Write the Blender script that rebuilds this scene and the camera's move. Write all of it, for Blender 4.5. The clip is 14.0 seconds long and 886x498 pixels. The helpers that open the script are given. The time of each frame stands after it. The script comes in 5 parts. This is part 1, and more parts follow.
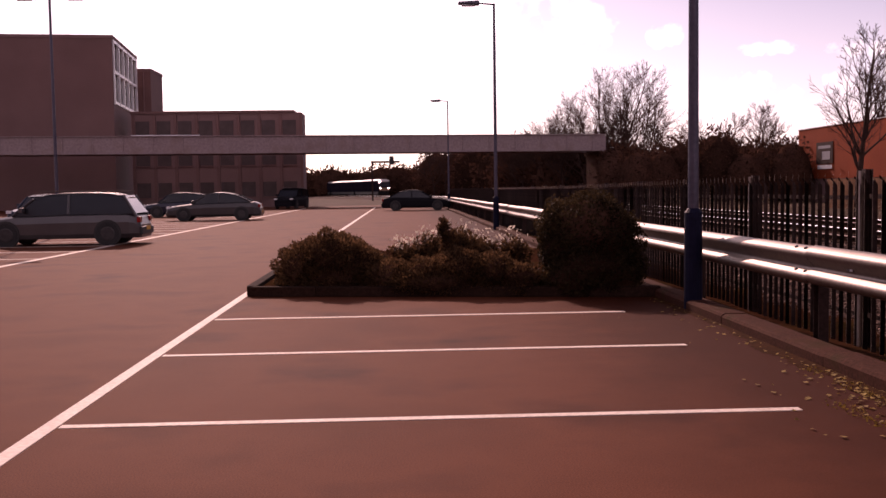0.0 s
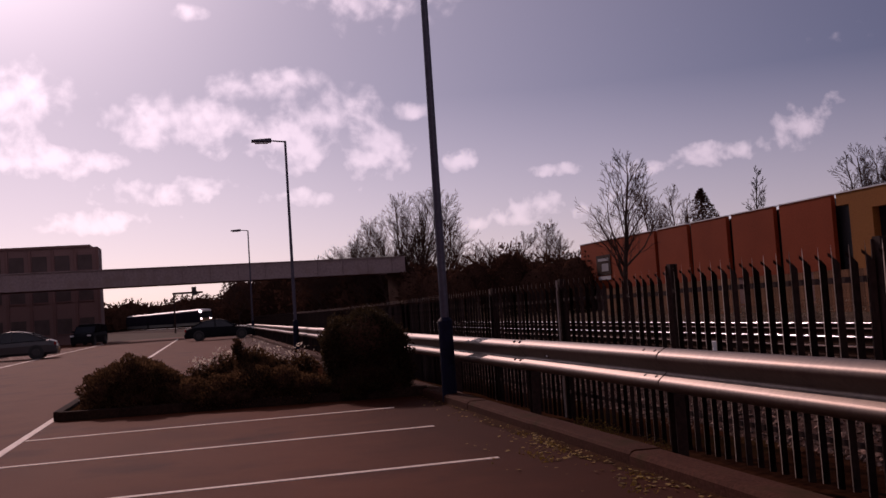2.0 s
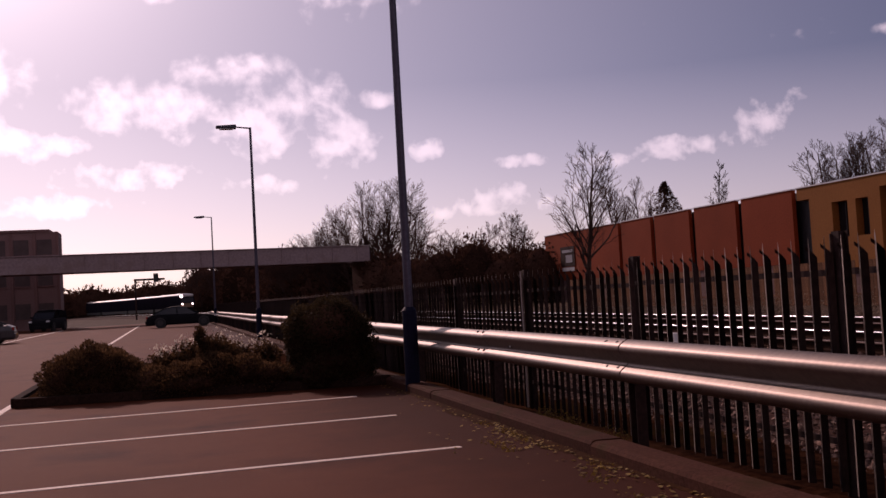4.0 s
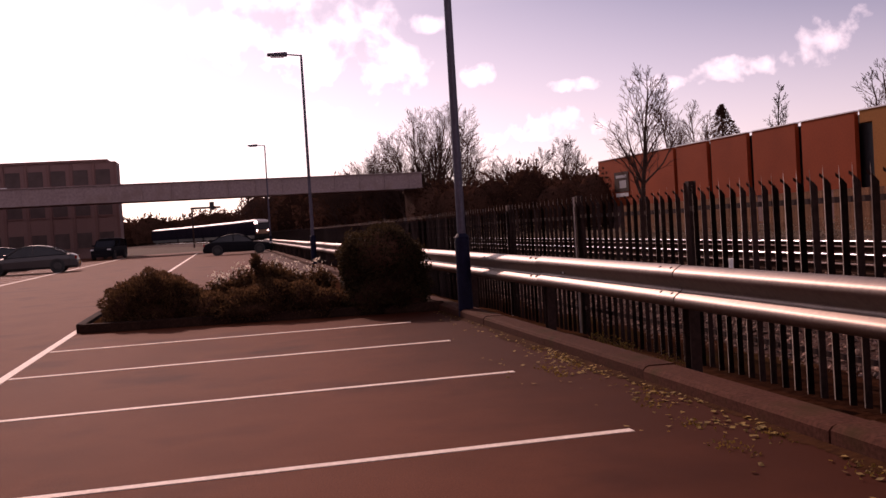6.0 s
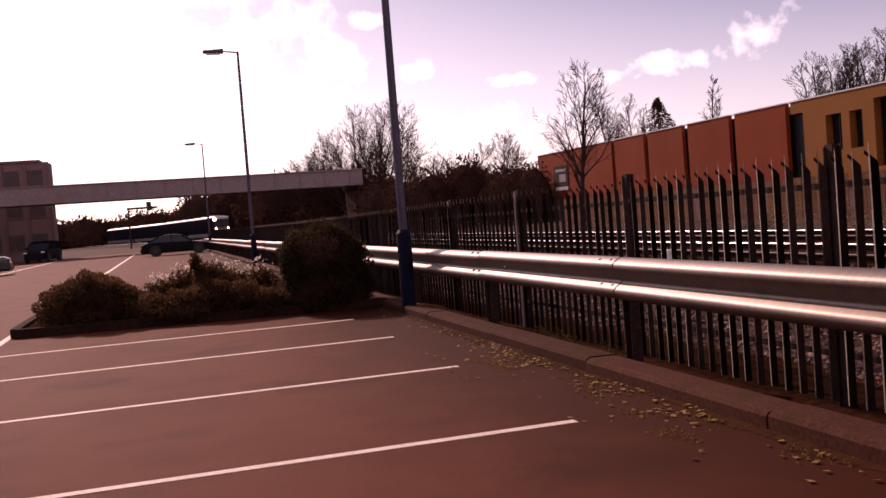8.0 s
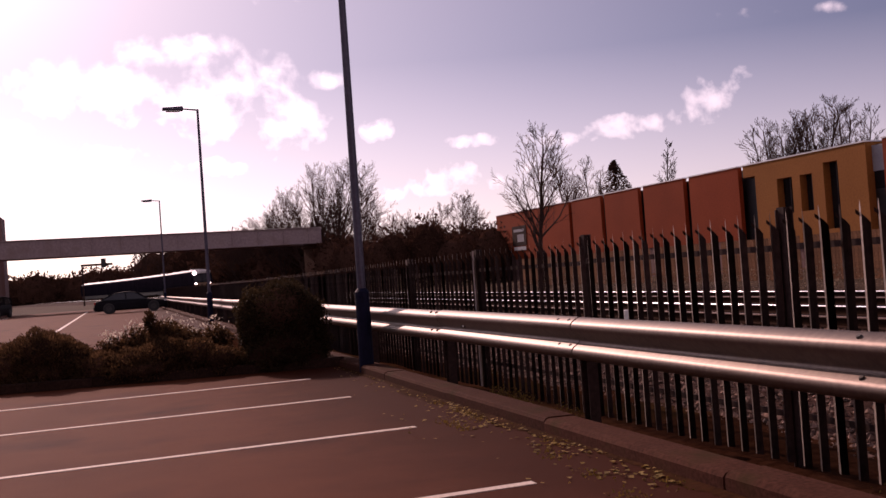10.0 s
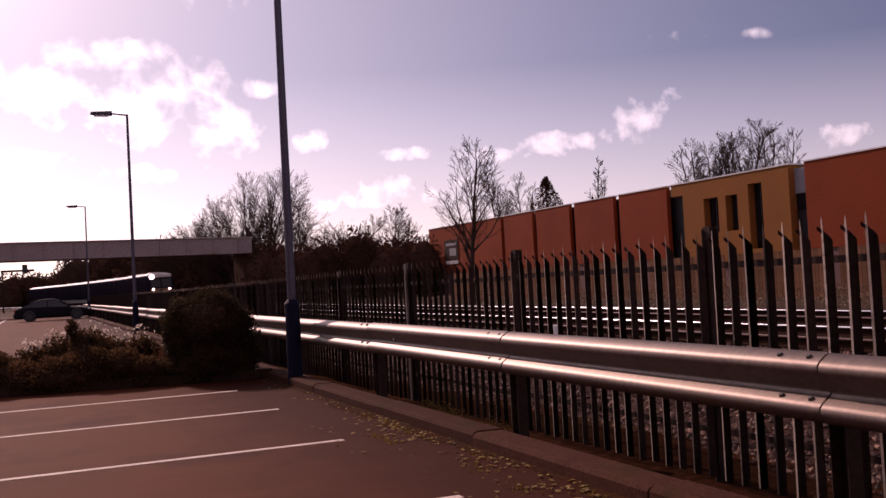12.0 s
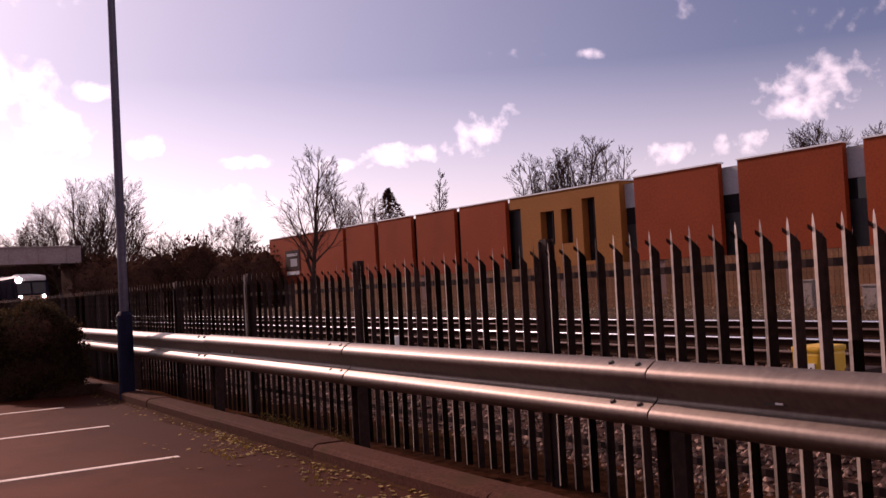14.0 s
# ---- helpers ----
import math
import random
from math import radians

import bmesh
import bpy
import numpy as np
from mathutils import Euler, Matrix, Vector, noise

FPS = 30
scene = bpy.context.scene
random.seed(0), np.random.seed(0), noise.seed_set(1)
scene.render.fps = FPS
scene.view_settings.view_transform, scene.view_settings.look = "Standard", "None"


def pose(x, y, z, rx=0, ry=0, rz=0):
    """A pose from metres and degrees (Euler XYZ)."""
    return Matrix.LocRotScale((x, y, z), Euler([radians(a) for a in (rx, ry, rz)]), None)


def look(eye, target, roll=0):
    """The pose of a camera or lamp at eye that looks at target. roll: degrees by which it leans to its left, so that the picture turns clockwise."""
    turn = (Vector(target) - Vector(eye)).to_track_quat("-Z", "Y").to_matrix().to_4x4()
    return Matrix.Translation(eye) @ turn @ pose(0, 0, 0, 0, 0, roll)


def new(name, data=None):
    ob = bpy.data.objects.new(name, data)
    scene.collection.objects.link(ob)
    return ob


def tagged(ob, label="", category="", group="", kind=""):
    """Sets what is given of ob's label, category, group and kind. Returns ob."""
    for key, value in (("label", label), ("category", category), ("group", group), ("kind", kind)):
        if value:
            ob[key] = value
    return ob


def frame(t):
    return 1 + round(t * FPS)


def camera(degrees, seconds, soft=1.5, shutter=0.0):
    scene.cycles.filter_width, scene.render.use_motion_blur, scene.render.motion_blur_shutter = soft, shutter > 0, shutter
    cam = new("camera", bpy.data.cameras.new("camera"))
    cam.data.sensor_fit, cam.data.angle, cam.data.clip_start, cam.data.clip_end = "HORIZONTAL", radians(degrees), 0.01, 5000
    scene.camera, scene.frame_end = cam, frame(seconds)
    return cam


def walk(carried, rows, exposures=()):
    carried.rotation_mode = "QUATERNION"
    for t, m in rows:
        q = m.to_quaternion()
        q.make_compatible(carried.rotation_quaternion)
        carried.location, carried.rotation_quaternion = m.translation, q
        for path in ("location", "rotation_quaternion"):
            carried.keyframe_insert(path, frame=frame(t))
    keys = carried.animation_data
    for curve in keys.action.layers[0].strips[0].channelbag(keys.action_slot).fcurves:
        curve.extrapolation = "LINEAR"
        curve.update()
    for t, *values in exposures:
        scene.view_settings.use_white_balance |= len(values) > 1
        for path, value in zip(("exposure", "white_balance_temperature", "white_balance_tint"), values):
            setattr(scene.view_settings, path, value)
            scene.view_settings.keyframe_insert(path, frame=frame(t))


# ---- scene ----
cam = camera(49.1, 14.0, soft=1.5)
PATH = [
    (0.0, -0.125, 2.117, 1.422, 86.50, 0.83, -2.47),
    (0.2, -0.060, 1.050, 1.375, 88.30, 0.20, -2.90),
    (0.4, 0.000, 0.020, 1.333, 89.70, -0.25, -3.60),
    (0.5, 0.000, 0.000, 1.333, 89.42, -0.18, -4.59),
    (0.8, 0.000, 0.000, 1.333, 85.25, 0.00, -5.50),
    (1.0, 0.000, 0.000, 1.333, 87.30, 0.01, -5.65),
    (1.5, 0.000, 0.000, 1.333, 94.75, 4.01, -9.08),
    (2.0, 0.000, 0.000, 1.333, 93.34, 3.79, -13.73),
    (2.5, 0.000, 0.000, 1.333, 95.15, 4.28, -14.45),
    (2.7, 0.000, 0.000, 1.333, 94.47, 3.90, -15.08),
    (4.8, 0.000, 0.000, 1.333, 90.25, 2.82, -15.94),
    (5.0, 0.000, 0.000, 1.333, 89.11, 3.01, -14.82),
    (5.5, 0.000, 0.000, 1.333, 89.23, 3.51, -13.12),
    (6.0, 0.000, 0.000, 1.333, 88.45, 3.50, -12.74),
    (6.5, 0.000, 0.000, 1.333, 88.59, 3.36, -13.25),
    (7.0, 0.000, 0.000, 1.333, 89.65, 2.94, -14.45),
    (7.5, 0.000, 0.000, 1.333, 88.25, 3.68, -15.43),
    (8.0, 0.000, 0.000, 1.333, 87.97, 4.45, -16.20),
    (8.5, 0.000, 0.000, 1.333, 89.94, 4.97, -16.24),
    (8.7, 0.000, 0.000, 1.333, 91.30, 5.38, -16.55),
    (10.8, 0.000, 0.000, 1.333, 90.85, 3.71, -19.70),
    (11.0, 0.000, 0.000, 1.333, 90.52, 3.96, -20.00),
    (11.5, 0.000, 0.000, 1.333, 91.97, 2.88, -21.68),
    (12.0, 0.000, 0.000, 1.333, 91.80, 3.06, -22.69),
    (12.5, 0.000, 0.000, 1.333, 90.59, 3.28, -22.98),
    (13.0, 0.000, 0.000, 1.333, 92.97, 3.51, -23.60),
    (13.5, 0.000, 0.000, 1.333, 92.64, 3.40, -29.11),
    (14.0, 0.000, 0.000, 1.333, 91.95, 3.04, -32.02),
]
EXPOSURES = [
    (0.0, 0.5, 8700, 62), (0.4, 0.6, 8600, 59), (1.2, 0.5, 8600, 59), (1.45, -0.65, 7800, 55), (2.0, -0.65, 7800, 55), (2.7, -0.45, 7900, 55), (4.8, -0.35, 8100, 58), (5.3, 0.3, 8700, 59),
    (7.4, 0.1, 8700, 59), (8.0, 0.45, 8700, 59), (8.5, 0.4, 8700, 58), (8.7, 0.2, 8400, 56), (11.0, 0.1, 8300, 57), (13.0, 0.1, 8200, 56), (13.5, 0.2, 8200, 56), (14.0, 0.45, 8300, 56),
]
walk(cam, [(t, pose(x, y, z, rx, ry, rz)) for t, x, y, z, rx, ry, rz in PATH], EXPOSURES)

# ---- sky and sun ----
SUN_AZ, SUN_EL = -13.0, 30.8  # degrees from the y axis towards x, and above the horizon


# azimuth, elevation, half width and half height of each cloud, in degrees
CLOUDS = [
    (10.9, 18.6, 3.4, 1.8), (0.2, 17.4, 0.8, 0.4), (4.9, 13.4, 1.7, 0.8), (2.2, 13.3, 1.2, 0.7), (8.7, 11.4, 2.0, 1.3), (10.3, 9.2, 2.0, 1.5), (5.7, 10.4, 2.7, 1.7),
    (-0.8, 11.0, 3.7, 1.5), (-5.4, 9.2, 2.3, 0.6), (-9.1, 12.6, 1.7, 1.7), (15.3, 8.5, 1.0, 0.7), (12.3, 11.5, 1.0, 0.45), (7.4, 6.8, 3.7, 0.6), (-1.6, 7.5, 4.7, 0.8),
    (-6.5, 5.9, 4.3, 0.7), (18.5, 19.0, 0.8, 0.5), (34.8, 8.6, 2.0, 1.2), (33.6, 7.7, 2.6, 0.6), (30.9, 7.6, 3.2, 0.6), (20.9, 7.5, 2.0, 0.35), (25.6, 7.2, 2.3, 0.5), (22.1, 5.3, 6.0, 0.9),
    (17.0, 4.8, 3.0, 0.5), (54.1, 9.4, 2.8, 1.6), (48.7, 6.8, 2.0, 1.0), (45.8, 6.6, 2.0, 0.7), (41.4, 12.7, 0.8, 0.3), (-10.7, 12.8, 3.7, 1.5), (-13.5, 8.7, 2.3, 0.7), (-7.8, 9.2, 3.0, 0.8),
]


def make_world():
    world = bpy.data.worlds.new("sky")
    scene.world = world
    world.use_nodes = True
    nt = world.node_tree
    nt.nodes.clear()
    N, L = nt.nodes.new, nt.links.new
    out, bg = N("ShaderNodeOutputWorld"), N("ShaderNodeBackground")
    sky = N("ShaderNodeTexSky")
    sky.sky_type = "NISHITA"
    sky.sun_disc = False
    sky.sun_elevation, sky.sun_rotation = radians(SUN_EL), radians(SUN_AZ)
    sky.air_density, sky.dust_density, sky.ozone_density = 0.75, 1.15, 2.3
    tc, sep = N("ShaderNodeTexCoord"), N("ShaderNodeSeparateXYZ")
    way = tc.outputs["Generated"]
    L(way, sep.inputs[0])
    puffs = N("ShaderNodeTexNoise")
    puffs.inputs["Scale"].default_value = 16.0
    puffs.inputs["Detail"].default_value = 9.0
    puffs.inputs["Roughness"].default_value = 0.62
    puffs.inputs["Distortion"].default_value = 0.1
    L(way, puffs.inputs["Vector"])

    def sums(op, a, b, c=None):
        n = N("ShaderNodeMath")
        n.operation = op
        for k, v in enumerate((a, b, c)):
            if isinstance(v, (int, float)):
                n.inputs[k].default_value = v
            elif v is not None:
                L(v, n.inputs[k])
        return n.outputs[0]

    # each cloud is a soft oval in the sky whose edge the noise breaks up
    cover = None
    for az, el, wide, high in CLOUDS:
        a, e = radians(az), radians(el)
        across = Vector((math.cos(a), -math.sin(a), 0)) / radians(wide)
        up = Vector((-math.sin(a) * math.sin(e), -math.cos(a) * math.sin(e), math.cos(e))) / radians(high)
        uv = []
        for axis in (across, up):
            d = N("ShaderNodeVectorMath")
            d.operation = "DOT_PRODUCT"
            L(way, d.inputs[0])
            d.inputs[1].default_value = axis
            uv.append(d.outputs["Value"])
        rr = sums("MULTIPLY_ADD", uv[0], uv[0], sums("MULTIPLY", uv[1], uv[1]))
        soft = sums("SUBTRACT", 1.0, sums("MULTIPLY", rr, 0.5))
        cover = soft if cover is None else sums("SMOOTH_MAX", cover, soft, 0.25)
    # cloud added over the unseen sky behind the eye, to set the fill light
    rest = sums("MULTIPLY_ADD", sep.outputs["Y"], -0.85, 0.12)
    cover = sums("MAXIMUM", sums("MAXIMUM", cover, -1.0), rest)
    wisps = N("ShaderNodeTexNoise")
    wisps.inputs["Scale"].default_value, wisps.inputs["Detail"].default_value = 64.0, 7.0
    L(way, wisps.inputs["Vector"])
    billow = sums("MULTIPLY_ADD", sums("SUBTRACT", puffs.outputs["Fac"], 0.5), 3.2, sums("MINIMUM", cover, 1.0))
    thick = sums("MULTIPLY_ADD", sums("SUBTRACT", wisps.outputs["Fac"], 0.5), 1.6, billow)
    ramp = N("ShaderNodeValToRGB")
    ramp.color_ramp.elements[0].position, ramp.color_ramp.elements[1].position = 0.02, 1.0
    ramp.color_ramp.interpolation = "EASE"
    L(sums("MULTIPLY", thick, 0.64), ramp.inputs[0])
    # thin bright haze low over the horizon
    haze = sums("MULTIPLY", sums("MAXIMUM", sums("MULTIPLY_ADD", sep.outputs["Z"], -4.7, 1.0), 0.0), 0.78)
    veil = sums("MAXIMUM", ramp.outputs["Color"], haze)
    mix = N("ShaderNodeMix")
    mix.data_type = "RGBA"
    L(veil, mix.inputs["Factor"])
    # hazy air: a wide aureole round the sun, a deeper blue away from it
    to_sun = N("ShaderNodeVectorMath")
    to_sun.operation = "DOT_PRODUCT"
    L(way, to_sun.inputs[0])
    az, el = radians(SUN_AZ), radians(SUN_EL)
    to_sun.inputs[1].default_value = (math.sin(az) * math.cos(el), math.cos(az) * math.cos(el), math.sin(el))
    near_sun = sums("MAXIMUM", to_sun.outputs["Value"], 0.0)
    aureole = sums("ADD", sums("MULTIPLY", sums("POWER", near_sun, 4.0), 4.3), sums("MULTIPLY", sums("POWER", near_sun, 60.0), 25.0))
    deep, lit = N("ShaderNodeMix"), N("ShaderNodeMix")
    deep.data_type = lit.data_type = "RGBA"
    deep.blend_type, lit.blend_type = "MULTIPLY", "ADD"
    deep.inputs["Factor"].default_value = lit.inputs["Factor"].default_value = 1.0
    deep.inputs["B"].default_value = (0.49, 0.595, 0.675, 1)
    L(sky.outputs[0], deep.inputs["A"])
    L(deep.outputs["Result"], lit.inputs["A"])
    pale = N("ShaderNodeMix")
    pale.data_type = "RGBA"
    pale.inputs["A"].default_value, pale.inputs["B"].default_value = (0, 0, 0, 1), (0.80, 0.95, 1.0, 1)
    pale.clamp_factor = False
    L(aureole, pale.inputs["Factor"])
    L(pale.outputs["Result"], lit.inputs["B"])
    clear = lit.outputs["Result"]
    L(clear, mix.inputs["A"])
    bright = N("ShaderNodeMix")
    bright.data_type = "RGBA"
    bright.blend_type = "ADD"
    bright.inputs["Factor"].default_value = 1.0
    bright.inputs["B"].default_value = (6.9, 7.4, 7.5, 1)
    L(clear, bright.inputs["A"])
    L(bright.outputs["Result"], mix.inputs["B"])
    L(mix.outputs["Result"], bg.inputs["Color"])
    bg.inputs["Strength"].default_value = 0.082
    L(bg.outputs[0], out.inputs[0])


make_world()
lamp = bpy.data.lights.new("sun", "SUN")
lamp.energy, lamp.angle, lamp.color = 2.2, radians(0.6), (1.0, 0.93, 0.84)
sun = new("sun", lamp)
sun.matrix_world = look(
    (100 * math.sin(radians(SUN_AZ)), 100 * math.cos(radians(SUN_AZ)), 100 * math.tan(radians(SUN_EL))), (0, 0, 0))


# ---- materials ----
def mat(name, a, b, rough=0.8, metal=0.0, grain=40.0, stains=1.5, bump=0.2, depth=0.01, spec=0.5, island=0.0, stain=None, per_object=0.0, through_light=0.0):
    """Two colours mixed by fine grain and broad stains, with a little relief."""
    m = bpy.data.materials.new(name)
    m.use_nodes = True
    nt = m.node_tree
    N, L = nt.nodes.new, nt.links.new
    bsdf = nt.nodes["Principled BSDF"]
    tc = N("ShaderNodeTexCoord")
    fine, broad = N("ShaderNodeTexNoise"), N("ShaderNodeTexNoise")
    fine.inputs["Scale"].default_value, fine.inputs["Detail"].default_value = grain, 5.0
    broad.inputs["Scale"].default_value, broad.inputs["Detail"].default_value = stains, 4.0
    L(tc.outputs["Object"], fine.inputs["Vector"])
    L(tc.outputs["Object"], broad.inputs["Vector"])
    mixf = N("ShaderNodeMath")
    mixf.operation = "MULTIPLY_ADD"
    mixf.inputs[1].default_value = 0.6
    half = N("ShaderNodeMath")
    half.operation = "MULTIPLY"
    half.inputs[1].default_value = 0.4
    L(broad.outputs["Fac"], half.inputs[0])
    L(fine.outputs["Fac"], mixf.inputs[0])
    L(half.outputs[0], mixf.inputs[2])
    ramp = N("ShaderNodeValToRGB")
    ramp.color_ramp.elements[0].position, ramp.color_ramp.elements[1].position = 0.34, 0.66
    ramp.color_ramp.elements[0].color, ramp.color_ramp.elements[1].color = (*a, 1), (*b, 1)
    L(mixf.outputs[0], ramp.inputs[0])
    colour = ramp.outputs["Color"]
    if stain:
        sr, sm = N("ShaderNodeValToRGB"), N("ShaderNodeMix")
        sm.data_type = "RGBA"
        sr.color_ramp.elements[0].position, sr.color_ramp.elements[1].position = 0.52, 0.72
        L(broad.outputs["Fac"], sr.inputs[0])
        L(sr.outputs["Color"], sm.inputs["Factor"])
        L(colour, sm.inputs["A"])
        sm.inputs["B"].default_value = (*stain, 1)
        colour = sm.outputs["Result"]
    if island or per_object:
        src = N("ShaderNodeNewGeometry").outputs["Random Per Island"] if island else N("ShaderNodeObjectInfo").outputs["Random"]
        hsv, rng = N("ShaderNodeHueSaturation"), N("ShaderNodeMapRange")
        k = island or per_object
        rng.inputs["To Min"].default_value, rng.inputs["To Max"].default_value = 1 - k, 1 + k
        L(src, rng.inputs["Value"])
        L(rng.outputs[0], hsv.inputs["Value"])
        L(colour, hsv.inputs["Color"])
        colour = hsv.outputs["Color"]
    L(colour, bsdf.inputs["Base Color"])
    bsdf.inputs["Roughness"].default_value, bsdf.inputs["Metallic"].default_value = rough, metal
    bsdf.inputs["Specular IOR Level"].default_value = spec
    if bump:
        bn = N("ShaderNodeBump")
        bn.inputs["Strength"].default_value, bn.inputs["Distance"].default_value = bump, depth
        L(fine.outputs["Fac"], bn.inputs["Height"])
        L(bn.outputs[0], bsdf.inputs["Normal"])
    if through_light:
        tr, mixs = N("ShaderNodeBsdfTranslucent"), N("ShaderNodeMixShader")
        L(colour, tr.inputs["Color"])
        mixs.inputs[0].default_value = through_light
        L(bsdf.outputs[0], mixs.inputs[1])
        L(tr.outputs[0], mixs.inputs[2])
        L(mixs.outputs[0], nt.nodes["Material Output"].inputs["Surface"])
    return m


def glow(name, colour, strength):
    m = bpy.data.materials.new(name)
    m.use_nodes = True
    b = m.node_tree.nodes["Principled BSDF"]
    b.inputs["Base Color"].default_value = (*colour, 1)
    b.inputs["Emission Color"].default_value = (*colour, 1)
    b.inputs["Emission Strength"].default_value = strength
    return m


ASPHALT = mat("asphalt", (0.080, 0.0200, 0.0088), (0.188, 0.0560, 0.0265), 0.80, grain=110, stains=0.7, bump=0.35, depth=0.006, spec=0.055, stain=(0.062, 0.0160, 0.0088))


def kerbside_dirt_and_dimming(m, x0, x1, colour):
    """Brown kerb dirt plus painted fall-off in light, thinning over the bays, ragged-edged."""
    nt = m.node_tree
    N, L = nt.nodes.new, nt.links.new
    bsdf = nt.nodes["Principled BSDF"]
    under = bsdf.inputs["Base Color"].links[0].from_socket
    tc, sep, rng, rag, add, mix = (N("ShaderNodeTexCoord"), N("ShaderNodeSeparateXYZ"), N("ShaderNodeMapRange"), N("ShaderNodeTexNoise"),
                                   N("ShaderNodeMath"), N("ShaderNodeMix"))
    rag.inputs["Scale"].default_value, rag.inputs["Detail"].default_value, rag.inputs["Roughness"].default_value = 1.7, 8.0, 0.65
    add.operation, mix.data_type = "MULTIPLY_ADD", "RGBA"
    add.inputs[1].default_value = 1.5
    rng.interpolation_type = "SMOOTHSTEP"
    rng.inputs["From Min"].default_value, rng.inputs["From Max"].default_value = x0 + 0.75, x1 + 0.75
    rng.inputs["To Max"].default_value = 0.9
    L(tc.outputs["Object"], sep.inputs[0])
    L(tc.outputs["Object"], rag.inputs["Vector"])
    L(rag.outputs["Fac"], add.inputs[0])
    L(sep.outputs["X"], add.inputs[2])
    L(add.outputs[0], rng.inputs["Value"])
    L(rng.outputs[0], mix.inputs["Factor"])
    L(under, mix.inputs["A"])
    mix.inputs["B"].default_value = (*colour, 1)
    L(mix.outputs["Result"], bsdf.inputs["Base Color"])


# reaches far past the dirt to paint the dimmer right side of the bays
kerbside_dirt_and_dimming(ASPHALT, 0.6, 2.9, (0.046, 0.0092, 0.0032))
PAINT_LINE = mat("road_paint", (0.62, 0.50, 0.42), (0.88, 0.74, 0.64), 0.7, grain=30, stains=3, bump=0.2, depth=0.003, spec=0.15)
EARTH = mat("earth", (0.0254, 0.0092, 0.0050), (0.0615, 0.0252, 0.0143), 0.95, grain=12, stains=0.6, bump=0.8, depth=0.03, stain=(0.034, 0.022, 0.008), spec=0.0)
GRASS_GROUND = mat("rough_grass", (0.0371, 0.0202, 0.0109), (0.0901, 0.0487, 0.0269), 0.95, grain=6, stains=0.3, bump=0.6, depth=0.05, spec=0.1)
KERB = mat("kerb_concrete", (0.0446, 0.0151, 0.0094), (0.1054, 0.0402, 0.0264), 0.88, grain=35, stains=2.2, bump=0.5, depth=0.006, stain=(0.045, 0.024, 0.010), per_object=0.12, spec=0.05)
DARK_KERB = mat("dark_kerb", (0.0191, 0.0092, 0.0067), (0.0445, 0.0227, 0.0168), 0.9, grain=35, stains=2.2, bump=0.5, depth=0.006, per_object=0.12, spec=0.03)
BALLAST = mat("ballast_stone", (0.0636, 0.0353, 0.0252), (0.3180, 0.1848, 0.1386), 0.85, grain=25, stains=3, bump=0.4, depth=0.01, island=0.6, spec=0.3)
BALLAST_BED = mat("ballast_bed", (0.0212, 0.0092, 0.0063), (0.0795, 0.0378, 0.0286), 0.9, grain=16, stains=1.2, bump=1.0, depth=0.05, spec=0.05)
SLEEPER = mat("sleeper", (0.0233, 0.0118, 0.0084), (0.0530, 0.0286, 0.0218), 0.95, grain=20, stains=3, spec=0.05)
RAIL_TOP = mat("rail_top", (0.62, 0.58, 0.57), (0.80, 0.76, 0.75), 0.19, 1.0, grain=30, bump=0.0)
RAIL_WEB = mat("rusty_rail", (0.020, 0.009, 0.006), (0.042, 0.019, 0.012), 0.9, 0.0, grain=30, spec=0.03)
GALV = mat("galvanised_steel", (0.130, 0.094, 0.078), (0.20, 0.150, 0.124), 0.46, 0.6, grain=26, stains=2.5, bump=0.10, depth=0.003, stain=(0.16, 0.115, 0.09))
# pale faces turned from the sun: their shade is put into this dark colour
GALV_SHADE = mat("steel_shade_side", (0.0297, 0.0143, 0.0109), (0.0583, 0.0294, 0.0235), 0.6, 0.2, grain=24, stains=3, bump=0.08, depth=0.003, per_object=0.15, spec=0.2)
# pale flange turned to the sun: its light is put into this bright colour
STEEL_LIT_EDGE = mat("zinc_lit_edge", (0.36, 0.29, 0.25), (0.52, 0.43, 0.38), 0.5, 0.3, grain=24, stains=3, bump=0.08, depth=0.003)
# darker, rougher copy of the rail top that keeps a head from shining
RAIL_NO_SHINE = mat("rail_head_no_shine", (0.0530, 0.0235, 0.0168), (0.1060, 0.0504, 0.0378), 0.6, 0.4, grain=30, bump=0.05)
KERB_DIRT = mat("mossy_kerb_dirt", (0.028, 0.0090, 0.0034), (0.070, 0.026, 0.009), 0.9, grain=22, stains=1.6, bump=0.4, depth=0.01, spec=0.03, stain=(0.055, 0.018, 0.009))
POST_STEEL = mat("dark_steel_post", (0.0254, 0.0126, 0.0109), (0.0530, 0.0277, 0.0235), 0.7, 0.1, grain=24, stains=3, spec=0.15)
BOLT = mat("bolt_steel", (0.05, 0.045, 0.04), (0.10, 0.09, 0.085), 0.5, 0.7)
POLE_GREY = mat("pole_grey", (0.050, 0.044, 0.066), (0.085, 0.076, 0.105), 0.45, 0.5, grain=20, stains=2)
POLE_BLUE = mat("pole_blue_paint", (0.004, 0.0045, 0.017), (0.007, 0.008, 0.028), 0.6, grain=20, stains=4, spec=0.12)
ORANGE = mat("terracotta_cladding", (0.215, 0.034, 0.010), (0.31, 0.052, 0.016), 0.85, grain=9, stains=0.35, bump=0.25, depth=0.01, per_object=0.12, spec=0.15)
YELLOW = mat("ochre_cladding", (0.27, 0.098, 0.026), (0.36, 0.134, 0.037), 0.85, grain=9, stains=0.35, bump=0.25, depth=0.01, spec=0.15)
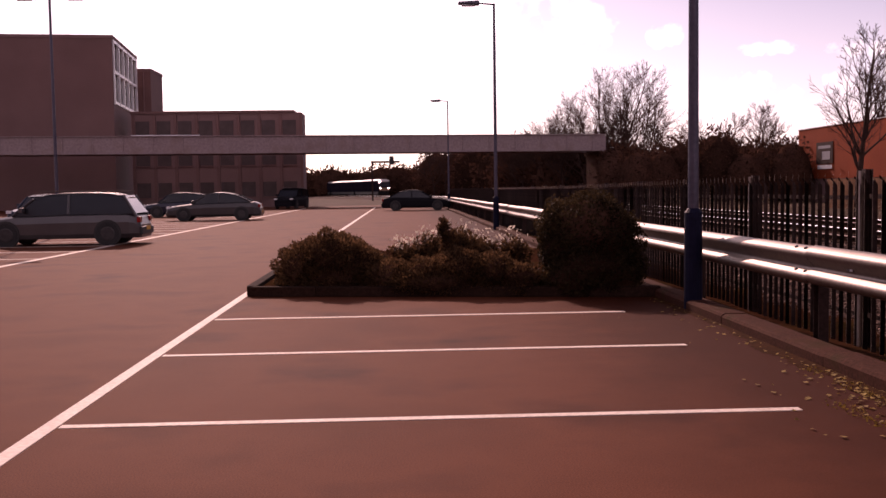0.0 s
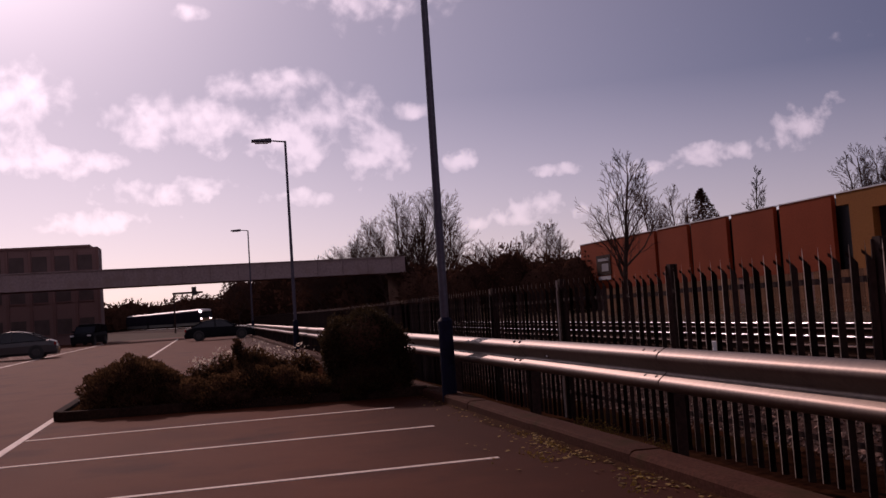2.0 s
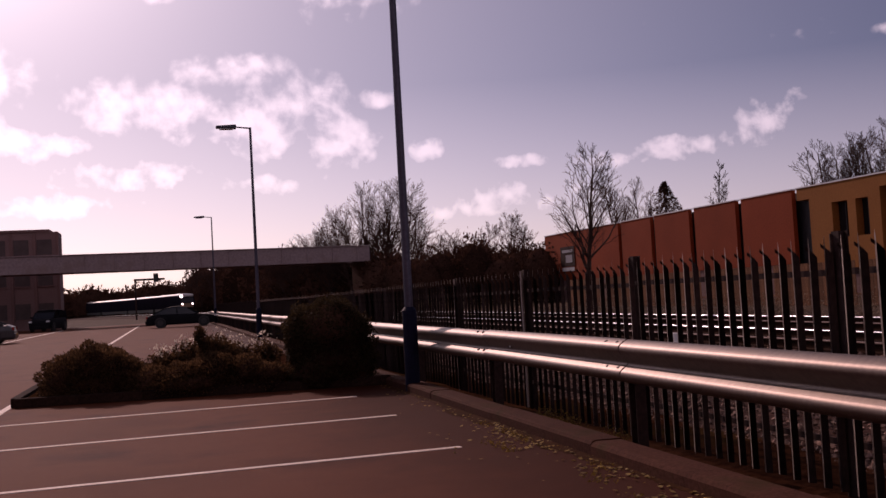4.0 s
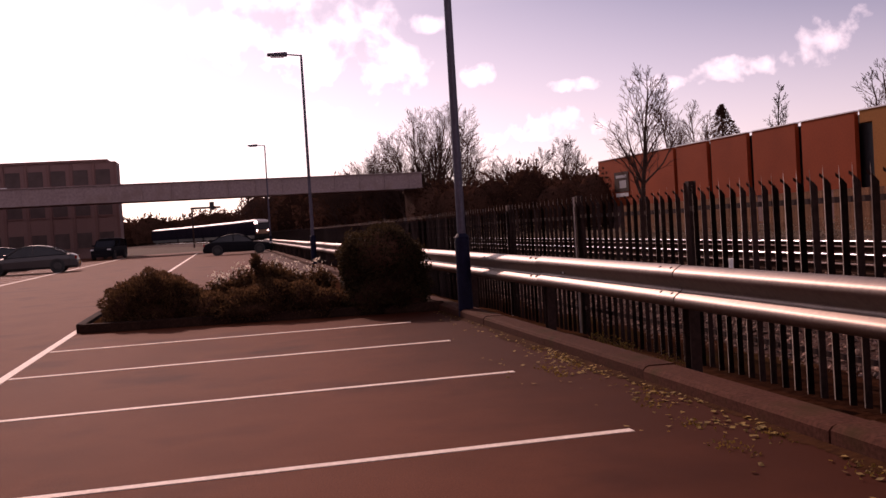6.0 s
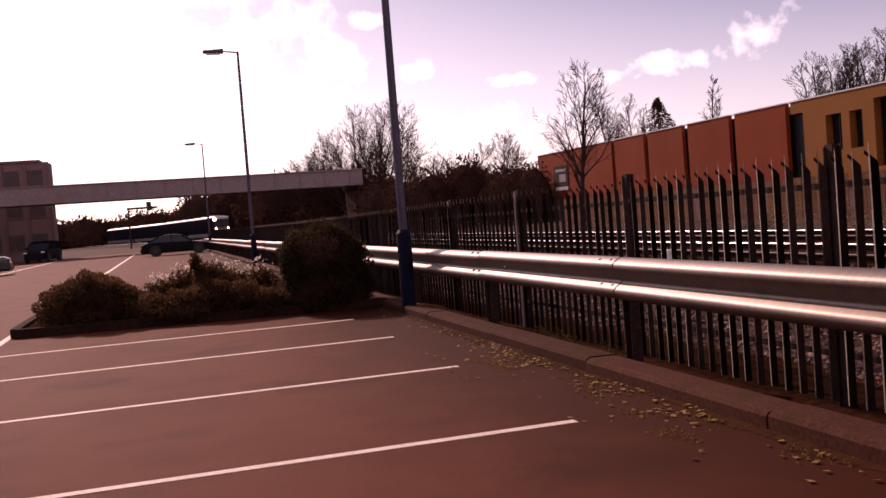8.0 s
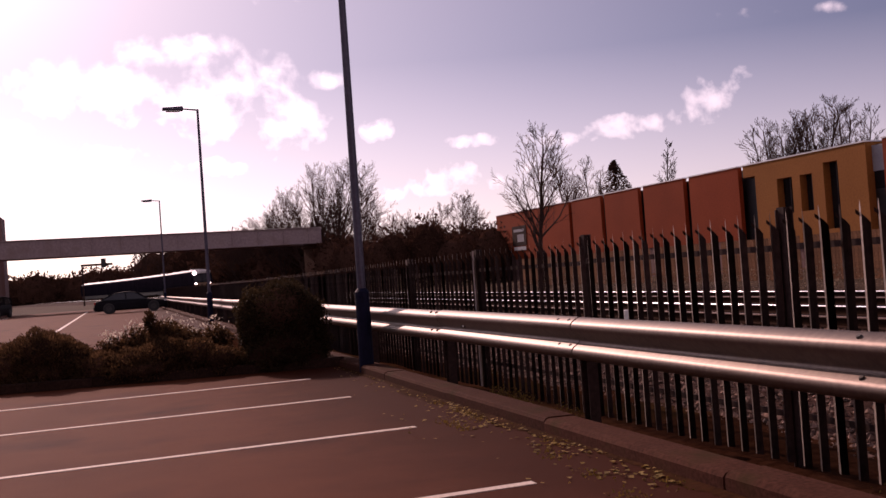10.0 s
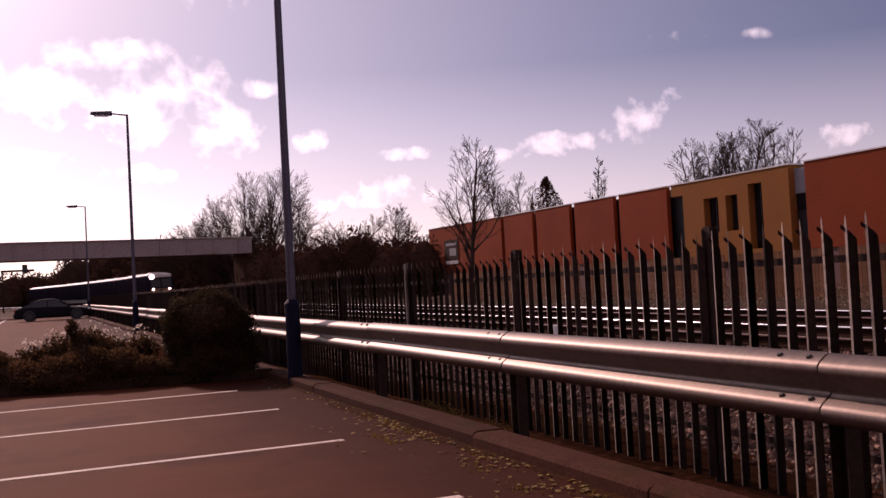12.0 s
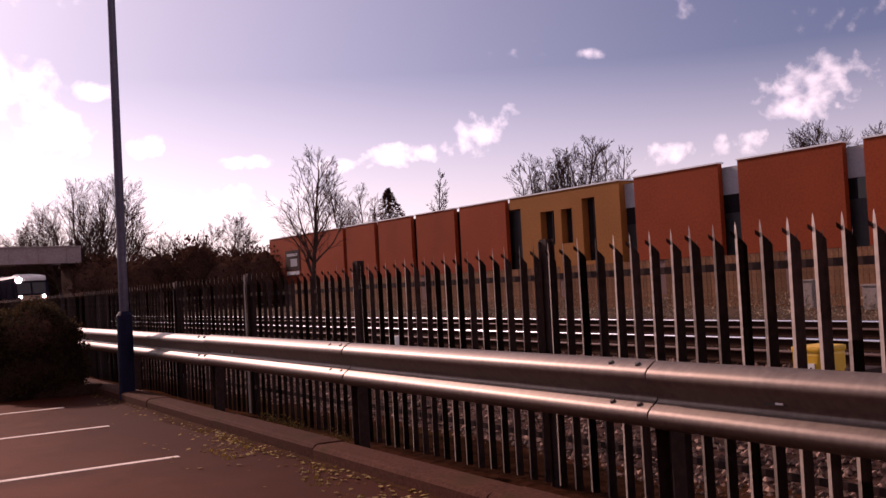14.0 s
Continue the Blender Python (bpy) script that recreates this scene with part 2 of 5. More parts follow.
COPING = mat("white_coping", (0.70, 0.70, 0.70), (0.82, 0.82, 0.81), 0.35, grain=10, stains=1)
# near-black, with the deep shade of gaps and openings put into the colour
RECESS = mat("recess_shade_black", (0.010, 0.009, 0.010), (0.022, 0.02, 0.021), 0.5, grain=8)
GREY_PANEL = mat("grey_panel", (0.32, 0.32, 0.34), (0.42, 0.42, 0.44), 0.5, grain=8)
GLASS_DARK = mat("dark_window_glass", (0.010, 0.010, 0.013), (0.016, 0.017, 0.021), 0.10, grain=1, bump=0.0, spec=0.3)
OFFICE_GLASS = mat("dull_office_glass", (0.072, 0.048, 0.046), (0.105, 0.072, 0.069), 0.6, grain=1, bump=0.0, spec=0.2)
BRICK_DARK = mat("brown_brick_wall", (0.145, 0.072, 0.066), (0.227, 0.118, 0.107), 0.85, grain=14, stains=0.25, bump=0.4, depth=0.02)
OFFICE_GREY = mat("office_wall", (0.172, 0.093, 0.087), (0.255, 0.144, 0.135), 0.85, grain=10, stains=0.2, bump=0.3, depth=0.02)
BRIDGE_STEEL = mat("painted_girder", (0.25, 0.18, 0.18), (0.37, 0.28, 0.275), 0.8, grain=5, stains=0.5, bump=0.3, depth=0.02, stain=(0.24, 0.165, 0.15), spec=0.15)
BARK = mat("bark", (0.0318, 0.0168, 0.0134), (0.0763, 0.0420, 0.0336), 0.95, grain=14, stains=1, bump=0.6, depth=0.02, spec=0.1)
TWIG = mat("twigs", (0.0382, 0.0193, 0.0151), (0.0827, 0.0437, 0.0353), 0.95, grain=14, stains=1, bump=0.0, spec=0.1)
HEDGE_LEAF = mat("hedge_leaf", (0.0403, 0.0185, 0.0126), (0.0933, 0.0437, 0.0302), 0.95, grain=6, stains=0.7, bump=0.0, island=0.4, spec=0.0, through_light=0.2)
LEAF_GREEN = mat("privet_leaf", (0.0254, 0.0151, 0.0076), (0.0583, 0.0370, 0.0176), 0.75, grain=6, stains=1.2, bump=0.0, island=0.45, spec=0.10, through_light=0.4)
LEAF_HEATH = mat("heath_leaf", (0.0403, 0.0218, 0.0109), (0.1325, 0.0689, 0.0353), 0.8, grain=6, stains=1.6, bump=0.0, island=0.5, spec=0.08, through_light=0.55)
LEAF_PALE = mat("pale_dry_leaf", (0.48, 0.40, 0.32), (0.74, 0.64, 0.53), 0.8, grain=6, stains=2, bump=0.0, island=0.25, spec=0.1, through_light=0.6)
MOSS = mat("moss", (0.12, 0.070, 0.014), (0.27, 0.165, 0.040), 0.95, grain=30, stains=3, island=0.35, through_light=0.4)
DRY_LEAF = mat("fallen_leaf", (0.20, 0.125, 0.030), (0.46, 0.30, 0.075), 0.8, grain=8, stains=3, bump=0.0, island=0.4, through_light=0.3)
WOOD_FENCE = mat("timber_boards", (0.14, 0.062, 0.032), (0.26, 0.118, 0.062), 0.9, grain=10, stains=1.5, per_object=0.25, spec=0.15)
RUBBER = mat("tyre_rubber", (0.012, 0.012, 0.012), (0.025, 0.025, 0.025), 0.85, grain=20)
RIM = mat("alloy_rim", (0.03, 0.027, 0.027), (0.055, 0.05, 0.05), 0.5, 0.5, grain=10)
SILVER = mat("silver_car_paint", (0.042, 0.039, 0.041), (0.062, 0.058, 0.06), 0.3, 0.4, grain=200, stains=1, bump=0.0)
BLACK_CAR = mat("black_car_paint", (0.006, 0.006, 0.008), (0.011, 0.010, 0.013), 0.6, 0.0, grain=200, stains=1, bump=0.0, spec=0.06)
WHITE_CAR = mat("silver_grey_car_paint", (0.065, 0.06, 0.062), (0.095, 0.09, 0.092), 0.3, 0.4, grain=200, stains=1, bump=0.0)
BLUE_CAR = mat("blue_car_paint", (0.012, 0.014, 0.028), (0.018, 0.021, 0.040), 0.25, 0.3, grain=200, stains=1, bump=0.0)
CAR_TRIM = mat("black_trim", (0.012, 0.012, 0.012), (0.022, 0.022, 0.022), 0.6, grain=30)
RED_LENS = mat("red_lens", (0.25, 0.01, 0.01), (0.3, 0.015, 0.012), 0.2, grain=10, bump=0.0)
CLEAR_LENS = mat("clear_lens", (0.6, 0.6, 0.6), (0.7, 0.7, 0.7), 0.12, grain=10, bump=0.0)
TRAIN_ROOF = mat("train_roof", (0.55, 0.54, 0.53), (0.68, 0.67, 0.66), 0.35, 0.2, grain=5, stains=0.4)
TRAIN_BODY = mat("train_body", (0.012, 0.010, 0.015), (0.022, 0.018, 0.026), 0.95, 0.0, grain=5, stains=0.5, spec=0.0)
TRAIN_FRONT = mat("train_front_panel", (0.24, 0.14, 0.08), (0.30, 0.18, 0.11), 0.5, grain=5)
HEADLAMP = glow("headlamp_glow", (1.0, 0.97, 1.0), 8.0)
CABINET_GREY = mat("cabinet_concrete", (0.16, 0.13, 0.12), (0.27, 0.225, 0.205), 0.85, grain=22, stains=3, bump=0.3, depth=0.005, spec=0.1)
BOX_YELLOW = mat("yellow_enamel", (0.62, 0.34, 0.02), (0.74, 0.42, 0.03), 0.45, grain=10, stains=4)
PLATE_WHITE = mat("white_plate", (0.66, 0.66, 0.64), (0.78, 0.78, 0.76), 0.4, grain=12)


# ---- building blocks ----
def link(name, bm, material, parent=None, smooth=False):
    me = bpy.data.meshes.new(name)
    bm.to_mesh(me)
    bm.free()
    me.materials.append(material)
    if smooth:
        me.shade_smooth()
    ob = new(name, me)
    if parent:
        ob.parent = parent
    return ob


def part(name, bm, material, parent, label="", smooth=False):
    ob = link(name, bm, material, parent, smooth)
    return tagged(ob, label) if label else ob


def pymesh(name, verts, faces, material, parent=None):
    me = bpy.data.meshes.new(name)
    me.from_pydata(verts, [], faces)
    me.materials.append(material)
    ob = new(name, me)
    if parent:
        ob.parent = parent
    return ob


def shared(name, like, parent, m):
    """A further piece on the same mesh."""
    ob = new(name, like.data)
    ob.parent = parent
    ob.matrix_basis = m
    return ob


def thing(name, label, category, m=None, group="", kind=""):
    ob = new(name)
    if m is not None:
        ob.matrix_basis = m
    return tagged(ob, label, category, group, kind)


def box(bm, x0, x1, y0, y1, z0, z1, bevel=0.0):
    r = bmesh.ops.create_cube(bm, size=1.0, matrix=Matrix.LocRotScale(
        ((x0 + x1) / 2, (y0 + y1) / 2, (z0 + z1) / 2), None, (x1 - x0, y1 - y0, z1 - z0)))
    if bevel:
        edges = list({e for v in r["verts"] for e in v.link_edges})
        bmesh.ops.bevel(bm, geom=edges, offset=bevel, segments=2, affect="EDGES", profile=0.7)
    return bm


def boxed(*a, bevel=0.0):
    return box(bmesh.new(), *a, bevel=bevel)


def tube(bm, p0, p1, r0, r1, n=8, caps=True):
    p0, p1 = Vector(p0), Vector(p1)
    q = (p1 - p0).to_track_quat("Z", "Y")
    rings = []
    for p, r in ((p0, r0), (p1, r1)):
        rings.append([bm.verts.new(p + q @ Vector((r * math.cos(2 * math.pi * i / n), r * math.sin(2 * math.pi * i / n), 0))) for i in range(n)])
    for i in range(n):
        bm.faces.new((rings[0][i], rings[0][(i + 1) % n], rings[1][(i + 1) % n], rings[1][i]))
    if caps:
        bm.faces.new(rings[0][::-1])
        bm.faces.new(rings[1])
    return bm


def extrude_profile(bm, profile, y0, y1, closed=True):
    """A profile of (x, z) pairs drawn out along y."""
    a = [bm.verts.new((x, y0, z)) for x, z in profile]
    b = [bm.verts.new((x, y1, z)) for x, z in profile]
    n = len(profile)
    for i in range(n if closed else n - 1):
        j = (i + 1) % n
        bm.faces.new((a[i], a[j], b[j], b[i]))
    if closed:
        bm.faces.new(a[::-1])
        bm.faces.new(b)
    return bm


# ---- ground, car park, kerbs ----
def sheet(name, x0, x1, y0, y1, z, material, nx=1, ny=1, rough=0.0, seed=0, label="", kind="structure"):
    rng = np.random.default_rng(seed)
    xs, ys = np.linspace(x0, x1, nx + 1), np.linspace(y0, y1, ny + 1)
    verts = [(x, y, z + (rough * rng.uniform(-1, 1) if rough else 0)) for y in ys for x in xs]
    faces = [(j * (nx + 1) + i, j * (nx + 1) + i + 1, (j + 1) * (nx + 1) + i + 1, (j + 1) * (nx + 1) + i) for j in range(ny) for i in range(nx)]
    ob = pymesh(name, verts, faces, material)
    return tagged(ob, label, name.replace("_", " "), kind=kind)


def make_ground():
    sheet("ground", -2500, 2500, -2500, 2500, -0.12, GRASS_GROUND, 2, 2, label="rough winter grass ground reaching the horizon")
    ob = link("road", boxed(-70, 3.115, -25, 97, -0.115, 0.0), ASPHALT)
    tagged(ob, "worn dark asphalt surface of a car park", "car park", kind="structure")
    ob = sheet("verge", 3.40, 4.9, -20, 97, -0.06, EARTH, 4, 160, rough=0.03, seed=3, label="bare dark earth strip between kerb and railway fence")
    # white bay lines
    bays = thing("bay_markings", "white painted parking bay lines on asphalt", "road marking", kind="structure")
    for y, x1 in ((13.04, 2.405), (10.65, 2.405), (8.09, 2.38), (5.50, 2.345), (2.93, 2.36), (0.35, 2.37)):
        part("bay_line", boxed(-2.24, x1, y - 0.04, y + 0.04, 0.0, 0.005), PAINT_LINE, bays)
    part("edge_line", boxed(-2.36, -2.255, -6.0, 16.1, 0.0, 0.005), PAINT_LINE, bays)
    part("edge_line", boxed(-2.40, -2.26, 26.0, 84.0, 0.0, 0.005), PAINT_LINE, bays)
    far = thing("bay_markings", "white painted bay lines across the car park lane", "road marking", kind="structure")
    part("edge_line", boxed(-8.28, -8.12, 10.0, 84.0, 0.0, 0.005), PAINT_LINE, far)
    for i in range(17):
        y = 24.2 + 2.6 * i
        part("bay_line", boxed(-13.0, -8.29, y - 0.05, y + 0.05, 0.0, 0.005), PAINT_LINE, far)
    # kerb along the railway
    kerb = thing("kerb", "weathered grey concrete kerb along the car park edge", "kerb", kind="structure")
    bm = bmesh.new()
    extrude_profile(bm, [(0, -0.11), (0.0, 0.085), (0.02, 0.108), (0.05, 0.118), (0.26, 0.115), (0.28, 0.10), (0.28, -0.11)][::-1], 0, 2.385)
    first = part("kerb_stone", bm, KERB, kerb)
    rng = random.Random(4)
    for i in range(42):
        m = pose(3.12 + rng.uniform(-0.006, 0.006), -4.95 + 2.4 * i, rng.uniform(-0.006, 0.006), 0, 0, rng.uniform(-0.15, 0.15))
        if i == 0:
            first.matrix_basis = m
        else:
            shared("kerb_stone", first, kerb, m)


def leaf_cloud(blobs, count, size, rng, shell=0.35, flat=0.0, zmin=0.0, spiky=0.0):
    """Small leaves strewn over the outer layer of lumpy ellipsoids (x, y, z, rx, ry, rz)."""
    w = np.array([b[3] * b[4] + b[4] * b[5] + b[3] * b[5] for b in blobs])
    pick = rng.choice(len(blobs), count, p=w / w.sum())
    B = np.array(blobs)[pick]
    d = rng.normal(size=(count, 3))
    d /= np.linalg.norm(d, axis=1)[:, None]
    lump = 1 + 0.10 * np.sin(5 * d[:, 0] + 3 * pick) * np.cos(4 * d[:, 1] + pick) + 0.07 * np.sin(9 * d[:, 2] + 7 * d[:, 0])
    r = (1 - shell * rng.random(count) ** 1.6) * lump
    r += np.where(rng.random(count) < 0.07, rng.random(count) * 0.14, 0)
    p = B[:, :3] + d * B[:, 3:] * r[:, None]
    keep = p[:, 2] > zmin
    p, d = p[keep], d[keep]
    n = len(p)
    a = rng.normal(size=(n, 3)) + spiky * d + np.array((0, 0, spiky * 0.4))
    a /= np.linalg.norm(a, axis=1)[:, None]
    b = np.cross(a, rng.normal(size=(n, 3)))
    b /= np.linalg.norm(b, axis=1)[:, None]
    s = size * rng.uniform(0.6, 1.4, n)[:, None]
    v = np.stack([p - a * s, p + b * s * 0.42, p + a * s, p - b * s * 0.42], 1).reshape(-1, 3)
    return v, n


def leaves(name, blobs, count, size, material, parent, seed, **k):
    v, n = leaf_cloud(blobs, count, size, np.random.default_rng(seed), **k)
    f = np.arange(4 * n).reshape(n, 4)
    ob = pymesh(name, v.tolist(), f.tolist(), material, parent)
    return ob


def core(name, blobs, material, parent, shrink=0.74):
    bm = bmesh.new()
    for x, y, z, rx, ry, rz in blobs:
        bmesh.ops.create_icosphere(bm, subdivisions=2, radius=1.0, matrix=Matrix.LocRotScale((x, y, z), None, (rx * shrink, ry * shrink, rz * shrink)))
    for v in bm.verts:
        v.co += v.normal * 0.06 * noise.noise(v.co * 4)
        v.co.z = max(v.co.z, 0.02)
    return part(name, bm, material, parent)


def make_bed():
    bed = thing("planting_bed", "raised bed of dark earth edged with low concrete kerbs", "planting bed", kind="structure")
    bm = bmesh.new()
    foot = [(-2.1, 15.42), (2.98, 14.53), (2.98, 23.5), (-2.1, 23.5)]
    lo, hi = [[bm.verts.new((x, y, z)) for x, y in foot] for z in (0.001, 0.10)]
    bm.faces.new(hi)
    for i in range(4):
        bm.faces.new((lo[i], lo[(i + 1) % 4], hi[(i + 1) % 4], hi[i]))
    part("soil", bm, EARTH, bed)
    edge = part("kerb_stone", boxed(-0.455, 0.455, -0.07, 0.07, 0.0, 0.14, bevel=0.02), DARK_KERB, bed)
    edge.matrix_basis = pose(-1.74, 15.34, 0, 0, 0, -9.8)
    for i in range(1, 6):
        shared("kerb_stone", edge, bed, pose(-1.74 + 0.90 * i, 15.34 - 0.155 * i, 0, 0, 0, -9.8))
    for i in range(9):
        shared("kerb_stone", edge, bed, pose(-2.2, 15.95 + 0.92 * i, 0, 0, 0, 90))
    # the shrubs
    s = thing("shrub", "low spreading dark green evergreen shrub in a kerbed bed", "shrub", group="bed shrubs")
    blobs = [(-1.55, 16.0, 0.30, 0.40, 0.5, 0.40), (-1.12, 15.9, 0.43, 0.44, 0.55, 0.44), (-0.76, 15.85, 0.34, 0.42, 0.5, 0.38), (-1.45, 16.6, 0.36, 0.4, 0.5, 0.40),
             (-0.95, 16.5, 0.36, 0.46, 0.6, 0.42), (-0.95, 15.62, 0.2, 0.62, 0.32, 0.26)]
    core("inner_branch_mass", blobs, HEDGE_LEAF, s)
    leaves("foliage", blobs, 42000, 0.026, LEAF_HEATH, s, 11, zmin=0.03, spiky=2.2, shell=0.5)
    s = thing("shrub", "low dark heather-like shrub spilling over the bed kerb", "shrub", group="bed shrubs")
    blobs = [(-0.30, 15.6, 0.20, 0.5, 0.5, 0.27), (0.20, 15.45, 0.22, 0.5, 0.5, 0.28), (0.70, 15.35, 0.28, 0.5, 0.5, 0.34), (1.10, 15.2, 0.26, 0.4, 0.45, 0.32), (0.75, 15.8, 0.38, 0.45, 0.4, 0.36),
             (0.45, 15.1, 0.16, 0.75, 0.3, 0.2), (1.45, 14.95, 0.18, 0.4, 0.3, 0.26)]
    core("inner_branch_mass", blobs, HEDGE_LEAF, s)
    leaves("foliage", blobs, 40000, 0.025, LEAF_HEATH, s, 12, zmin=0.03, spiky=2.0, shell=0.5)
    s = thing("shrub", "upright feathery shrub with bare twiggy tips", "shrub", group="bed shrubs")
    rng = random.Random(8)
    bm = bmesh.new()
    for i in range(60):
        a, t = rng.uniform(0, 6.28), rng.random()
        base = Vector((0.62 + 0.12 * math.cos(a), 15.8 + 0.12 * math.sin(a), 0.1))
        tip = Vector((0.42 + 0.22 * t * math.cos(a) + 0.42 * t, 15.75 + 0.2 * t * math.sin(a), 1.04 - 0.38 * t + rng.uniform(-0.1, 0.04)))
        tube(bm, base, tip, 0.009, 0.003, 4, caps=False)
    part("stem_bundle", bm, TWIG, s)
    leaves("foliage", [(0.62, 15.78, 0.60, 0.20, 0.2, 0.28), (0.46, 15.75, 0.86, 0.09, 0.09, 0.20), (0.86, 15.75, 0.50, 0.26, 0.22, 0.26)], 5200, 0.026, LEAF_HEATH, s, 13, shell=0.9, spiky=2.0)
    s = thing("flowering_plants", "clumps of pale dried flower heads and dead leaves", "plants", group="bed shrubs")
    blobs = [(-0.12, 16.9, 0.58, 0.24, 0.3, 0.14), (0.28, 16.9, 0.70, 0.24, 0.3, 0.17), (0.80, 16.9, 0.76, 0.26, 0.3, 0.18), (1.08, 16.6, 0.64, 0.24, 0.3, 0.17), (1.5, 16.4, 0.66, 0.24, 0.3, 0.16)]
    ob = leaves("blossom", [(x, y, z + 0.05, a, b, c) for x, y, z, a, b, c in blobs], 340, 0.030, LEAF_PALE, s, 14, shell=0.8)
    ob["kind"] = "stuff"
    leaves("foliage", [(x, y, z - 0.22, a + 0.05, b, c + 0.12) for x, y, z, a, b, c in blobs], 4500, 0.045, LEAF_HEATH, s, 15, shell=0.7, zmin=0.08, spiky=1.0)
    s = thing("bush", "large rounded dark green clipped evergreen bush in a bed", "bush", group="bed shrubs")
    blobs = [(2.42, 15.15, 0.80, 0.66, 0.62, 0.58), (2.62, 15.1, 0.62, 0.48, 0.55, 0.64), (2.15, 15.2, 0.62, 0.44, 0.55, 0.60), (2.45, 15.6, 0.8, 0.66, 0.65, 0.58), (2.45, 14.95, 0.36, 0.64, 0.55, 0.40),
             (1.98, 15.3, 0.84, 0.26, 0.4, 0.36), (2.2, 14.8, 0.2, 0.5, 0.34, 0.26), (2.7, 14.75, 0.22, 0.34, 0.30, 0.28)]
    core("inner_branch_mass", blobs, HEDGE_LEAF, s, 0.82)
    leaves("foliage", blobs, 52000, 0.025, LEAF_GREEN, s, 16, zmin=0.03, shell=0.3)


# ---- crash barrier ----
RAIL_X, RAIL_STEP, RAIL_Y0 = 3.43, 3.42, 0.16


def make_barrier():
    bar = thing("crash_barrier", "two-wave galvanised steel crash barrier on steel posts", "guardrail")
    wave = [(0.044, 0.888), (0.02, 0.878), (-0.02, 0.852), (-0.036, 0.834), (-0.042, 0.814), (-0.038, 0.796), (-0.02, 0.770), (0.018, 0.725), (0.034, 0.704),
            (0.034, 0.692), (0.015, 0.676), (-0.022, 0.650), (-0.037, 0.633), (-0.043, 0.613), (-0.038, 0.594), (-0.02, 0.572), (0.02, 0.548)]
    back = [(x + 0.004, z) for x, z in wave]
    prof = wave + back[::-1]
    bm = extrude_profile(bmesh.new(), prof, 0.006, RAIL_STEP - 0.006)
    bmesh.ops.delete(bm, geom=[f for f in bm.faces if len(f.verts) > 4], context="FACES_ONLY")
    bmesh.ops.recalc_face_normals(bm, faces=bm.faces)
    first = None
    post_bm = bmesh.new()
    box(post_bm, 0.06, 0.15, -0.055, -0.049, -0.11, 0.84)
    box(post_bm, 0.06, 0.15, 0.049, 0.055, -0.11, 0.84)
    box(post_bm, 0.144, 0.15, -0.049, 0.049, -0.11, 0.84)
    box(post_bm, 0.049, 0.06, -0.05, 0.05, 0.58, 0.84)
    post = bolt = None
    for i in range(-2, 25):
        y = RAIL_Y0 + RAIL_STEP * i
        m = pose(RAIL_X + 0.003 * (i % 2), y, 0.004 * ((i * 7) % 3 - 1))
        if first is None:
            first = part("rail_section", bm, GALV, bar, "rounded galvanised beam", smooth=True)
            first.matrix_basis = m
            post = part("post", post_bm, POST_STEEL, bar, "dark steel post")
            post.matrix_basis = pose(RAIL_X, y, 0)
        else:
            shared("rail_section", first, bar, m)
            tagged(shared("post", post, bar, pose(RAIL_X, y, 0)), "dark steel post")
        if i < 9:
            for z, x in ((0.867, 0.0), (0.664, -0.004)):
                for dy in (0.09, 0.29):
                    mm = pose(RAIL_X + x, y + dy, z, 0, -33, 0)
                    if bolt is None:
                        b = bmesh.new()
                        bmesh.ops.create_cone(b, cap_ends=True, segments=10, radius1=0.019, radius2=0.012, depth=0.016)
                        bolt = part("bolt", b, BOLT, bar, "domed bolt head")
                        bolt.matrix_basis = mm
                    else:
                        shared("bolt", bolt, bar, mm)
    for i in (0, 2, 4, 6):
        r = part("reflector", boxed(-0.012, 0.0, -0.06, 0.06, -0.014, 0.014, bevel=0.003), CAR_TRIM, bar, "small reflector in the beam's groove")
        r.matrix_basis = pose(RAIL_X + 0.022, RAIL_Y0 + RAIL_STEP * i + 2.68, 0.735)
        q = part("lens", boxed(-0.016, -0.012, -0.045, -0.005, -0.010, 0.010), CLEAR_LENS, r)


# ---- palisade fence ----
FENCE_X, PALE = 3.95, 0.157


